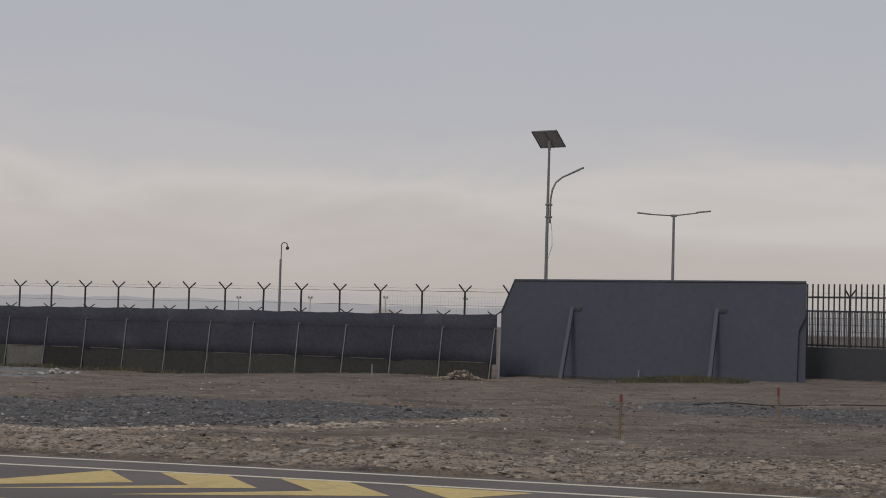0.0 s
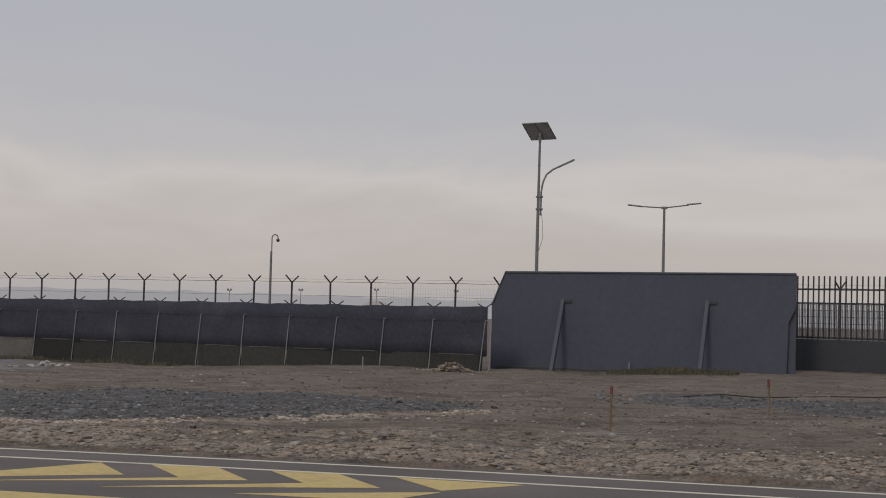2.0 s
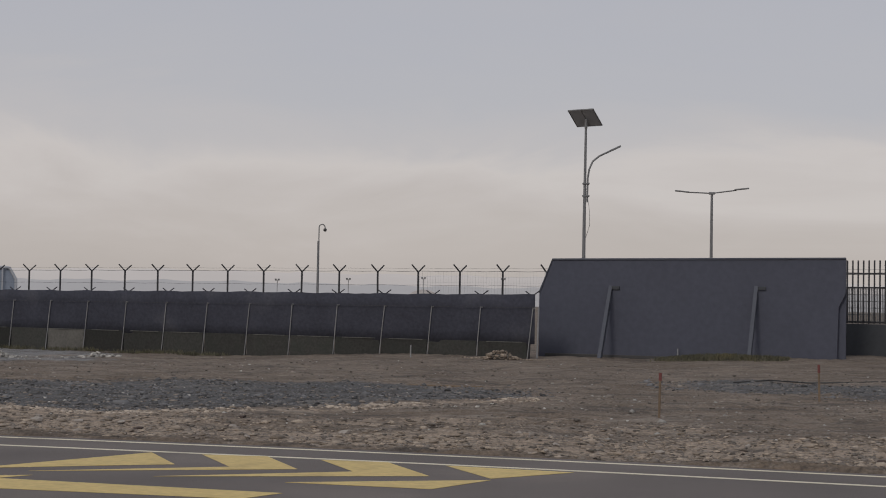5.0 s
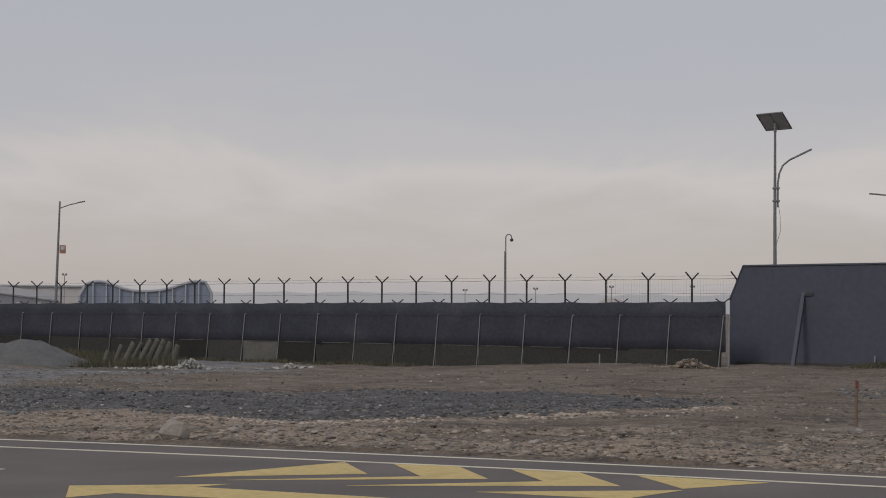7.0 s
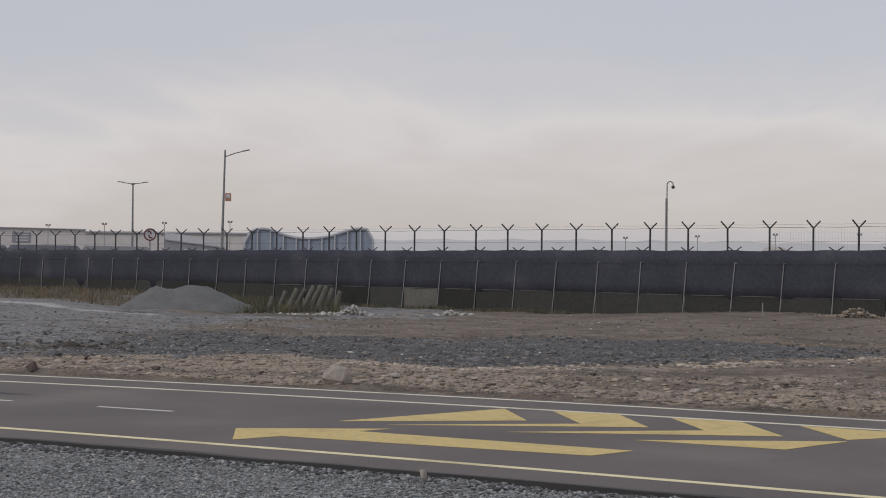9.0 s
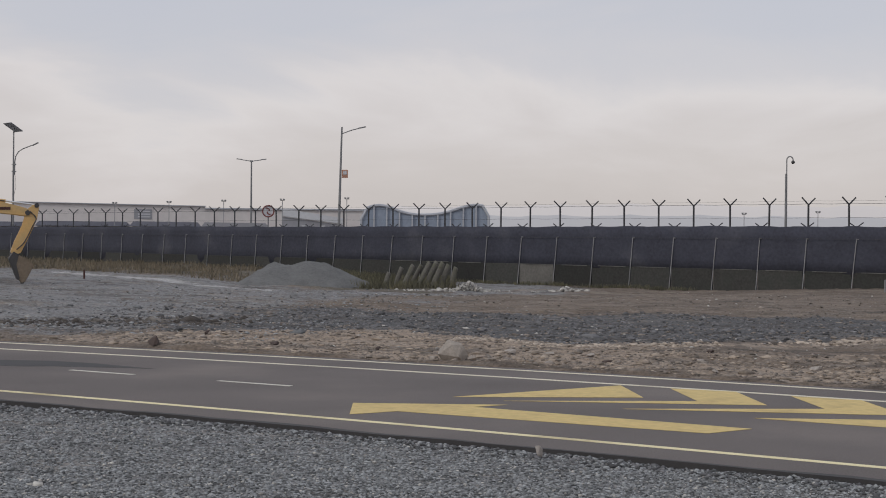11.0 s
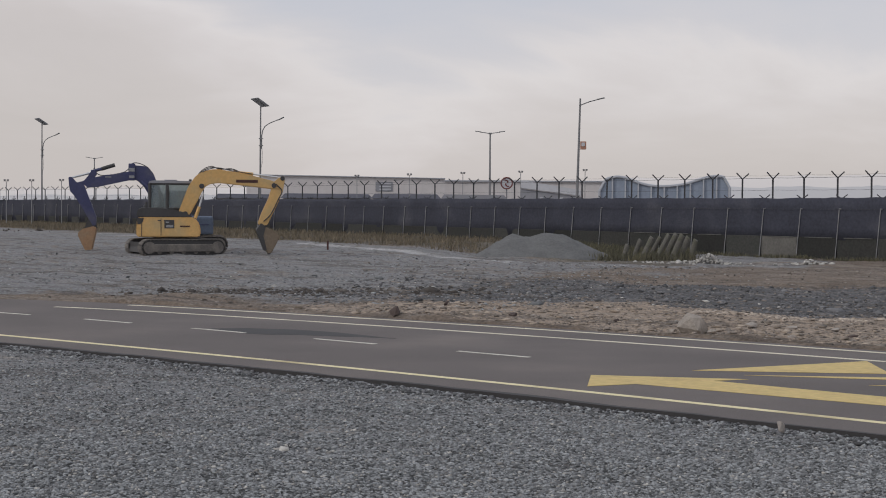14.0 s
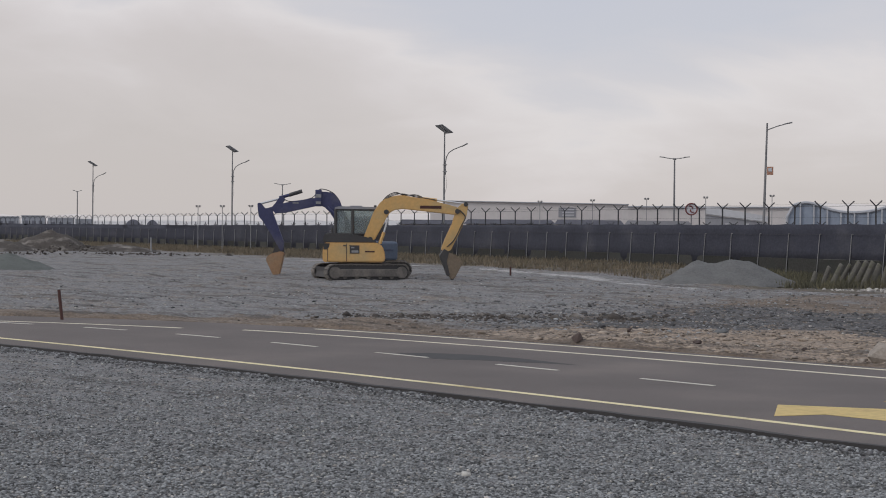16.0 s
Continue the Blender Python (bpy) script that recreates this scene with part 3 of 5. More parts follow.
for s in np.arange(S0, 250, 1.25):
    line.append(on_near(s, -0.17, near_top(s) - 0.56 - (0.02 if abs(((s - 35.81) / BAY) % 1 - 0.5) < 0.25 else 0)))
part("tie_wire", tube(line, 0.010, 4), DARK_STEEL, near_fence)
panel_bm = box(0, 0, 0.05, BAY - 0.12, 0.16, 1.36, 0.015)
lip_bm = box(0.1, -0.03, 0.715, BAY - 0.75, 0.18, 0.04, 0.01)
strut_bm = tube([(-0.02, -0.14, -0.42), (0.10, -0.12, 2.22)], 0.024, 6)
cap_bm = box(0.14, -0.11, 2.22, 0.12, 0.05, 0.05)
post_bm = tube([(0.0, 0.06, 0.0), (0.14, 0.06, 2.70)], 0.04, 6)
arm_bm = tube([(0.14, 0.06, 2.62), (0.14, 0.06, 2.72), (0.46, 0.12, 2.95)], 0.028, 5)
arm_bm = tube([(0.14, 0.06, 2.72), (-0.16, 0.0, 2.93)], 0.028, 5, arm_bm)
shared = {}
for name, b_, mat in (("concrete_panel", panel_bm, PLINTH), ("panel_lip", lip_bm, LIP), ("strut", strut_bm, STRUT_WHITE), ("strut_cap", cap_bm, STRUT_WHITE), ("post", post_bm, DARK_STEEL), ("barb_arm", arm_bm, DARK_STEEL)):
    m_ = bpy.data.meshes.new(name)
    b_.to_mesh(m_)
    b_.free()
    m_.materials.append(mat)
    shared[name] = m_
pale_panel = shared["concrete_panel"].copy()
pale_panel.materials[0] = PALE_PLINTH
rnd = random.Random(8)
for i in range(-3, 118):
    s = 35.81 + BAY * i
    p = on_near(s)
    lean = Matrix.Translation(p) @ TURN_NEAR
    drop = near_top(s) - 2.78
    tilt = Matrix.Rotation(radians(rnd.uniform(-0.9, 0.9)), 4, "Y")
    strut_tilt = Matrix.Rotation(radians(rnd.uniform(1.2, 3.6)), 4, "Y")
    for name in ("strut", "strut_cap", "post", "barb_arm"):
        o = new(name, shared[name])
        o.parent = near_fence
        o.matrix_basis = lean @ (strut_tilt if name.startswith("strut") else tilt) @ Matrix.Translation((0, 0, drop if name == "barb_arm" else drop * 0.8 if name != "post" else 0)) @ Matrix.Rotation(radians(rnd.uniform(-4, 4) if name == "barb_arm" else 0), 4, "Z")
    o = new("concrete_panel", pale_panel if i == 7 else shared["concrete_panel"])
    o.parent = near_fence
    o.matrix_basis = Matrix.Translation(on_near(s + BAY / 2)) @ TURN_NEAR @ Matrix.Rotation(radians(rnd.uniform(-1, 1)), 4, "X")
    if i < 12 and i % 5 != 3:
        o = new("panel_lip", shared["panel_lip"])
        o.parent = near_fence
        o.matrix_basis = Matrix.Translation(on_near(s + BAY / 2)) @ TURN_NEAR

FAR0, FALONG, FAWAY = fence_frame(-26.0, 74.4)
TURN_FAR = Matrix(((-FALONG.x, FAWAY.x, 0, 0), (-FALONG.y, FAWAY.y, 0, 0), (0, 0, 1, 0), (0, 0, 0, 1)))


def on_far(s, z=0.0, off=0.0):
    p = FAR0 + FALONG * s + FAWAY * (off - 0.05 * max(0, s - 125))
    return Vector((p.x, p.y, z))


def far_top(s):
    return 4.12 - 0.0030 * (s - 35) - 0.0016 * max(0, s - 60)


far_fence = thing("barbed_wire_fence", Matrix(), "tall dark steel fence with Y-shaped arms and strung wire", "fence")
fp = bpy.data.meshes.new("post")
b_ = tube([(0, 0, -0.1), (0, 0, 4.18)], 0.055, 6)
b_.to_mesh(fp)
b_.free()
fp.materials.append(DARK_STEEL)
fa = bpy.data.meshes.new("barb_arm")
b_ = tube([(0, 0, 4.12), (0.20, 0.34, 4.49)], 0.042, 5)
tube([(0, 0, 4.12), (-0.20, -0.34, 4.52)], 0.042, 5, b_)
b_.to_mesh(fa)
b_.free()
fa.materials.append(DARK_STEEL)
rnd = random.Random(4)
S_FAR = 42.46
for i in range(-16, 116):
    s = S_FAR + BAY * i
    place = Matrix.Translation(on_far(s, far_top(s) - 4.18)) @ TURN_FAR @ Matrix.Rotation(radians(rnd.uniform(-0.7, 0.7)), 4, "Y")
    for name, m_ in (("post", fp), ("barb_arm", fa)):
        o = new(name, m_)
        o.parent = far_fence
        o.matrix_basis = place @ Matrix.Rotation(radians(rnd.uniform(-5, 5)), 4, "Z")
for dz, off, r in ((0.0, 0, 0.013), (-0.75, 0, 0.009), (0.16, 0.0, 0.006)):
    pts = []
    for s in np.arange(2.24, 330, 1.25):
        pts.append(on_far(s, far_top(s) + dz - (0.03 if abs(((s - S_FAR) / BAY) % 1 - 0.5) < 0.25 else 0), off))
    part("wire", tube(pts, r, 4), DARK_STEEL, far_fence)
bm = bmesh.new()
for s in np.arange(29.0, 40.0, 0.16):   # welded mesh that shows against the sky
    tube([on_far(s, 2.2), on_far(s, far_top(s))], 0.005, 3, bm)
for z in np.arange(2.3, 4.1, 0.3):
    tube([on_far(29.0, z), on_far(40.0, z)], 0.005, 3, bm)
tagged(part("wire_mesh", bm, GALV, far_fence), kind="stuff")

# ---------------- grey panel wall, its props and the gate ----------------
WALL_L, WALL_R = at(-2.22, 72.6), at(-13.15, 69.6)
run = WALL_R - WALL_L
WALL_LEN = run.length
wall_m = Matrix.Translation(WALL_L) @ Matrix.Rotation(math.atan2(run.y, run.x), 4, "Z")
wall = thing("blast_wall", wall_m, "slate-grey panelled steel wall with a cut-off corner", "wall", kind="")
out = [(0, -0.3), (0, 2.92), (0.62, 4.47), (WALL_LEN, 4.58), (WALL_LEN, 3.3), (WALL_LEN - 0.05, 3.0), (WALL_LEN - 0.30, 2.5), (WALL_LEN - 0.36, 0.0)]
part("panel", slab(out, 0.09, 0.012), WALL_PAINT, wall)
part("end_flange", box(WALL_LEN - 0.19, 0.16, 1.72, 0.36, 0.10, 3.2, 0.01), WALL_PAINT, wall, "recessed end flange")
part("top_rail", tube([(0, -0.10, 2.95), (0.62, -0.10, 4.50), (WALL_LEN, -0.10, 4.61)], 0.05, 6), WALL_EDGE, wall)


def prop(x, top, reach):
    bm = bmesh.new()
    foot, head = Vector((x - 0.02, -reach, 0.0)), Vector((x + 0.05, -0.12, top))
    d = (head - foot).normalized()
    side = Vector((1, 0, 0))
    for w0, w1, t0, t1 in ((-0.08, 0.08, -0.02, 0.02), (-0.02, 0.02, 0.0, 0.20), (-0.08, 0.08, 0.18, 0.22)):
        nrm = d.cross(side).normalized()
        if nrm.y > 0:
            nrm = -nrm
        c = [p + side * w - nrm * t for p in (foot, head) for w in (w0, w1) for t in (t0, t1)]
        vs = [bm.verts.new(q) for q in c]
        for f in ((0, 1, 3, 2), (4, 6, 7, 5), (0, 4, 5, 1), (2, 3, 7, 6), (0, 2, 6, 4), (1, 5, 7, 3)):
            bm.faces.new([vs[k] for k in f])
    bmesh.ops.recalc_face_normals(bm, faces=bm.faces)
    p = part("prop", bm, WALL_EDGE, wall, "grey steel raking prop")
    # Dark plate added to draw the shadow patch beside the prop's head.
    part("bracket", box(x + 0.28, -0.13, top - 0.10, 0.40, 0.06, 0.16, 0.02), GATE_STEEL, p)
    return p


prop(3.36, 3.32, 1.7)
prop(9.97, 3.38, 1.5)
part("base_rail", box(WALL_LEN / 2, -0.16, 0.10, WALL_LEN - 0.7, 0.14, 0.16, 0.02), MACHINE_BLACK, wall)

GATE_L = at(-12.9, 73.5)
GATE_R = at(-22.0, 69.0)
grun = GATE_R - GATE_L
GLEN = grun.length
gate = thing("palisade_gate", Matrix.Translation(GATE_L) @ Matrix.Rotation(math.atan2(grun.y, grun.x), 4, "Z"), "dark steel gate with sheeted foot and palisade bars above", "gate")
part("sheet", box(GLEN / 2, 0, 0.93, GLEN, 0.05, 1.70, 0.01), GATE_STEEL, gate)
for z in (1.86, 3.42, 4.04):
    part("rail", box(GLEN / 2, 0.03, z, GLEN, 0.05, 0.07), DARK_STEEL, gate)
for x in np.arange(0.15, GLEN, 0.262):
    part("bar", box(x, 0, 3.22, 0.066, 0.04, 2.86, 0.008), DARK_STEEL, gate)
bm = bmesh.new()
for x in np.arange(0.05, GLEN, 0.075):   # fine screen behind the lower half of the bars
    box(x, 0.22, 2.6, 0.036, 0.012, 1.62, 0, bm)
for z in np.arange(1.9, 3.4, 0.3):
    box(GLEN / 2, 0.235, z, GLEN, 0.012, 0.03, 0, bm)
tagged(part("screen", bm, POLE_GREY, gate, "fine grey steel screen"), kind="stuff")

# ---------------- street lamps, masts ----------------
def solar_lamp(azimuth, el_top, label, reach=1.0):
    d = 69.5 / math.cos(radians(azimuth + 26.0))
    h = EYE + d * math.tan(radians(el_top))
    base = at(azimuth, d)
    lamp = thing("solar_street_lamp", Matrix.Translation(base), label, "street lamp", "solar street lamps along the service road")
    pole = part("pole", tube([(0, 0, -0.1), (0, 0, 0.6 * h), (0.02, 0, h - 0.1)], 0.10, 10, None, 0.055), POLE_GREY, lamp)
    for z in (h - 3.6, h - 3.0):
        part("clamp", box(0.06, 0, z, 0.34, 0.2, 0.09, 0.02), POLE_GREY, pole)
    out = Vector((0.97, 0.24, 0)) * reach
    arm = [Vector((0.13, 0, h - 3.9)), Vector((0.14, 0, h - 2.75)), Vector((0.16, 0, h - 2.3)) + out * 0.05, Vector((0.16, 0, h - 1.92)) + out * 0.22, Vector((0.16, 0, h - 1.65)) + out * 0.55, Vector((0.16, 0, h - 1.36)) + out * 1.15]
    arm_ob = part("arm", tube(arm, 0.045, 8), POLE_GREY, lamp)
    tip = arm[-1]
    ang = math.atan2(out.y, out.x)
    m = Matrix.Translation(tip + out * 0.2 + Vector((0, 0, 0.10))) @ Matrix.Rotation(ang, 4, "Z") @ Matrix.Rotation(radians(-26), 4, "Y")
    part("lamp_head", box(0, 0, 0, 0.58, 0.22, 0.09, 0.03, None, m), POLE_GREY, arm_ob)
    a, b = Vector((1.15, -0.62, 0.02)), Vector((0.52, 0.95, -0.66))
    n = a.cross(b).normalized()
    if n.z < 0:
        n = -n
    bm = bmesh.new()
    c = Vector((0.0, 0, h + 0.12)) - a * 0.5 - b * 0.55
    low = [c, c + a, c + a + b, c + b]
    vs = [bm.verts.new(p) for p in low] + [bm.verts.new(p + n * 0.05) for p in low]
    for f in ((0, 1, 2, 3), (7, 6, 5, 4), (0, 4, 5, 1), (1, 5, 6, 2), (2, 6, 7, 3), (3, 7, 4, 0)):
        bm.faces.new([vs[k] for k in f])
    bmesh.ops.recalc_face_normals(bm, faces=bm.faces)
    panel = part("solar_panel", bm, BACKSHEET, lamp, "solar panel with a pale back")
    cells = bmesh.new()
    tops = [q_ + n * 0.056 for q_ in low]
    mid_p = sum(tops, Vector()) / 4
    vs = [cells.verts.new(mid_p + (q_ - mid_p) * 0.94) for q_ in tops] + [cells.verts.new(mid_p + (q_ - mid_p) * 0.94 + n * 0.004) for q_ in tops]
    for f in ((0, 1, 2, 3), (7, 6, 5, 4), (0, 4, 5, 1), (1, 5, 6, 2), (2, 6, 7, 3), (3, 7, 4, 0)):
        cells.faces.new([vs[k] for k in f])
    bmesh.ops.recalc_face_normals(cells, faces=cells.faces)
    part("cells", cells, SOLAR, panel, "dark solar cells")
    edges = bmesh.new()
    for p, q in zip(low, low[1:] + low[:1]):
        tube([p, q], 0.028, 4, edges)
    tube([c + a * 0.5, c + a * 0.5 + b], 0.02, 4, edges)
    part("panel_frame", edges, POLE_GREY, panel)
    part("bracket", tube([(0.02, 0, h - 0.35), (0.02, 0, h + 0.1)], 0.07, 8), POLE_GREY, panel)
    part("cable", tube([(0.14, -0.02, h - 3.6), (0.24, -0.02, h - 4.3), (0.26, -0.02, h - 5.0), (0.08, -0.02, h - 5.6)], 0.012, 4), MACHINE_BLACK, lamp)
    return lamp


SOLAR_LABEL = "tall grey solar street lamp with tilted panel and one curved arm"
for azimuth, el in ((-3.80, 6.72), (33.72, 3.50), (41.45, 2.70), (46.40, 2.10), (50.0, 1.75)):
    solar_lamp(azimuth, el, SOLAR_LABEL, 1.0 if azimuth < 0 else 1.3)


def twin_lamp(azimuth, el_top, h, spread, label, tilt=0.0):
    d = (h - EYE) / math.tan(radians(el_top))
    lamp = thing("twin_street_lamp", Matrix.Translation(at(azimuth, d)) @ Matrix.Rotation(radians(azimuth), 4, "Z"), label, "street lamp", "twin-arm street lamps")
    part("pole", tube([(0, 0, -0.1), (0, 0, h)], 0.16, 8, None, 0.10), POLE_GREY, lamp)
    part("hub", box(0, 0, h - 0.02, 0.5, 0.25, 0.22, 0.05), POLE_GREY, lamp)
    for s in (-1, 1):
        arm = part("arm", tube([(0, 0, h - 0.02), (s * spread * 0.7, 0, h + 0.16 + 0.7 * s * tilt)], 0.055, 6), POLE_GREY, lamp)
        part("lamp_head", box(0, 0, 0, spread * 0.42, 0.3, 0.12, 0.04, None, Matrix.Translation((s * spread * 0.85, 0, h + 0.24 + 0.85 * s * tilt)) @ Matrix.Rotation(radians(-6 * s), 4, "Y")), POLE_GREY, arm)


twin_lamp(-8.40, 4.14, 12, 2.9, "grey street lamp with two level arms above the wall", 0.13)
twin_lamp(25.33, 2.52, 12, 1.95, "grey street lamp with two short arms beyond the fence")
twin_lamp(39.63, 1.47, 11, 1.7, "grey street lamp with two short arms far beyond the fence")
twin_lamp(46.94, 1.14, 10, 1.0, "thin grey street lamp far beyond the fence")

d = (12.4 - EYE) / math.tan(radians(3.80))
lamp = thing("street_lamp", Matrix.Translation(at(22.05, d)) @ Matrix.Rotation(radians(22.05), 4, "Z"), "leaning grey street lamp with one arm and a faded board", "street lamp")
part("pole", tube([(-0.30, 0, -0.1), (0.0, 0, 12.4)], 0.15, 8, None, 0.08), POLE_GREY, lamp)
arm = part("arm", tube([(0, 0, 11.75), (0.9, 0, 12.1), (1.6, 0, 12.28)], 0.05, 6), POLE_GREY, lamp)
part("lamp_head", box(0, 0, 0, 0.75, 0.3, 0.11, 0.03, None, Matrix.Translation((1.95, 0, 12.38)) @ Matrix.Rotation(radians(-12), 4, "Y")), POLE_GREY, arm)
board = part("board", box(0.32, -0.05, 7.9, 0.58, 0.06, 0.78, 0.02), ORANGE_CLOTH, lamp, "faded orange board")
part("board_mark", box(0.32, -0.10, 8.0, 0.34, 0.02, 0.34, 0.01), WHITE_SHEET, board)

d = 79.0
hook = thing("camera_mast", Matrix.Translation(at(5.93, d)) @ Matrix.Rotation(radians(5.9), 4, "Z"), "grey hooked mast with a small dome camera", "mast")
top = EYE + d * math.tan(radians(2.80))
part("pole", tube([(0, 0, -0.1), (0, 0, top - 0.85)], 0.075, 8, None, 0.055), POLE_GREY, hook)
bend = [(0.02, 0, top - 0.9)] + [(0.17 - 0.15 * math.cos(a), 0, top - 0.16 + 0.16 * math.sin(a)) for a in np.linspace(0, math.pi, 9)] + [(0.32, 0, top - 0.22)]
part("goose_neck", tube(bend, 0.028, 8), POLE_GREY, hook)
bm = bmesh.new()
bmesh.ops.create_uvsphere(bm, u_segments=12, v_segments=8, radius=0.09)
bmesh.ops.translate(bm, vec=(0.32, 0, top - 0.28), verts=bm.verts)
part("dome_camera", bm, MACHINE_BLACK, hook)

for azimuth, el in ((7.40, 0.78), (4.81, 0.85), (2.05, 0.93), (-0.88, 0.95), (28.28, 1.03), (26.32, 1.10), (24.20, 1.16), (21.85, 1.23), (30.2, 0.97), (42.67, 0.69), (41.8, 0.70), (40.77, 0.72)):
    d = 150.0
    h = EYE + d * math.tan(radians(el))
    mast = thing("floodlight_mast", Matrix.Translation(at(azimuth, d)) @ Matrix.Rotation(radians(azimuth), 4, "Z"), "slim grey mast with a pair of small floodlights", "floodlight", "floodlight masts")
    part("pole", tube([(0, 0, -0.1), (0, 0, h - 0.2)], 0.035, 6), STRUT_WHITE, mast)
    part("crossbar", box(0, 0, h - 0.16, 0.42, 0.05, 0.05), POLE_GREY, mast)
    for s in (-0.14, 0.14):
        part("floodlight", box(s, -0.08, h - 0.06, 0.2, 0.16, 0.13, 0.02), POLE_GREY, mast)

# ---------------- buildings and hills beyond ----------------
def facing(azimuth, d, z=0.0):
    return Matrix.Translation(at(azimuth, d, z)) @ Matrix.Rotation(radians(azimuth), 4, "Z")


def rise(el, d):
    return EYE + d * math.tan(radians(el))


D = 260.0
half_w = D * math.tan(radians(2.23))
terminal = thing("terminal_building", facing(18.98, D), "low terminal with a wavy white roof and blue glass front", "building")
roof = []
for u in np.linspace(-1, 1, 41):   # two humps, the dip between them near the middle
    z = rise(0.58, D) + 1.68 * math.exp(-((u - 0.80) / 0.42) ** 2) + 1.52 * math.exp(-((u + 0.72) / 0.34) ** 2)
    z -= 1.5 * max(0, abs(u) - 0.90) / 0.10 * abs(u)
    roof.append((u * half_w, z))
bm = slab([(-half_w, 0)] + roof + [(half_w, 0)], 12, 0)
part("glass_front", bm, HAZED_GLASS, terminal, "blue glass front")
rim = tube([(x, -12.2, z) for x, z in [(-half_w, 1.0)] + roof + [(half_w, 1.0)]], 0.22, 6)
part("roof_edge", rim, FIN_GREY, terminal, "white curved roof edge")
for k in range(1, 10):
    x = half_w * (-1 + 2 * k / 10)
    z = float(np.interp(x, [p[0] for p in roof], [p[1] for p in roof]))
    part("fin", box(x, -12.25, z / 2, 0.22, 0.3, z - 0.3), FIN_GREY, terminal)

D = 240.0
pier = thing("boarding_pier", facing(23.1, D), "long low pier with a sloping white roof", "building")
w = D * math.tan(radians(1.1))
part("roof", slab([(-w, rise(0.80, D)), (w, rise(0.46, D)), (w, rise(0.24, D)), (-w, rise(0.52, D))], 3, 0.05), WHITE_SHEET, pier)
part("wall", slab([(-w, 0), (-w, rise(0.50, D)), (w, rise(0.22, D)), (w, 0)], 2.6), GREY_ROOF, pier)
for x in (-w * 0.3, w * 0.35, w * 0.8):
    part("support", box(x, -3.2, 1.6, 0.5, 0.4, 3.2), WHITE_SHEET, pier)
D = 320.0
hall = thing("grey_hall", facing(24.4, D), "long grey hall with a flat dark roof edge", "building")
w = D * math.tan(radians(3.3))
part("wall", box(0, 8, rise(0.76, D) / 2, 2 * w, 14, rise(0.76, D), 0.05), HAZED_BEIGE, hall)
part("roof_edge", box(0, 8, rise(0.78, D), 2 * w + 0.6, 15, 0.3), FIN_GREY, hall)

D = 300.0
hangar = thing("hangar", facing(30.6, D), "long beige hangar with a nearly flat roof", "building")
w = D * math.tan(radians(3.5))
part("wall", slab([(-w, 0), (-w, rise(0.62, D)), (-w * 0.85, rise(0.90, D)), (w, rise(0.82, D)), (w, 0)], 10, 0.03), HAZED_BEIGE, hangar)
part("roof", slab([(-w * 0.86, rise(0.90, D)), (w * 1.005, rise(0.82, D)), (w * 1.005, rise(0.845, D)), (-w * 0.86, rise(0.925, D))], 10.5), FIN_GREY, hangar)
sign = part("painted_sign", box(D * math.tan(radians(1.35)), -10.06, rise(0.53, D), 3.2, 0.1, 1.8), GREY_ROOF, hangar, "faded painted sign")
for k in range(3):
    part("sign_bar", box(D * math.tan(radians(1.35)) + 0.2, -10.14, rise(0.53, D) + 0.5 - 0.5 * k, 2.2, 0.06, 0.2), WHITE_SHEET, sign)

for azimuth, width, el, dd, mat in ((25.9, 2.3, 0.27, 190, GREY_ROOF), (28.4, 2.4, 0.28, 200, BLUE_ROOF), (31.3, 3.2, 0.27, 205, BLUE_ROOF), (34.2, 2.2, 0.24, 210, BLUE_ROOF)):
    shed = thing("low_shed", facing(azimuth, dd), "low shed with a blue-grey sheet roof", "shed", "sheds behind the fence")
    w, h = dd * math.tan(radians(width / 2)), rise(el, dd)
    part("wall", box(0, 4, (h - 0.5) / 2, 2 * w, 8, h - 0.5), HAZED_BEIGE, shed)
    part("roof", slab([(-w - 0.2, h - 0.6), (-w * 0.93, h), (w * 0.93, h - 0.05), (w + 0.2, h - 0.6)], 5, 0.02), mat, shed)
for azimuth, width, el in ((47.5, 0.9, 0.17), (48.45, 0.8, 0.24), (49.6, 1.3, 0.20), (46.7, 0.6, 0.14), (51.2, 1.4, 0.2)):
    block = thing("far_block", facing(azimuth, 420), "block far beyond the fence, coloured pale blue-grey for haze", "building", "far blocks")
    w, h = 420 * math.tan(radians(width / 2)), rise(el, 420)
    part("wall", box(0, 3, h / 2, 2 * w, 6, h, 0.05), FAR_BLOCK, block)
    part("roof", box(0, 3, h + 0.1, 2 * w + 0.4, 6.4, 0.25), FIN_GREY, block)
    for k in range(3):
        part("window", box(w * (-0.6 + 0.6 * k), -0.03, h * 0.62, w * 0.3, 0.08, h * 0.22), BLUE_ROOF, block)
for azimuth, width, el in ((44.98, 0.60, 0.16), (44.30, 0.46, 0.14)):
    tent = thing("arched_shelter", facing(azimuth, 330), "dark blue-grey arched shelter beyond the fence", "shelter", "arched shelters")
    w, h = 330 * math.tan(radians(width / 2)), rise(el, 330)
    part("roof", slab([(w * math.cos(a), 1.2 + (h - 1.2) * math.sin(a)) for a in np.linspace(0, math.pi, 15)], 6), BLUE_ROOF, tent)
    part("wall", box(0, 0, 0.6, 2 * w, 12, 1.2), BLUE_ROOF, tent)
D = 500.0
dome = thing("arched_hall", facing(2.05, D), "low arched hall with a pale roof", "building")
w = D * math.tan(radians(0.68))
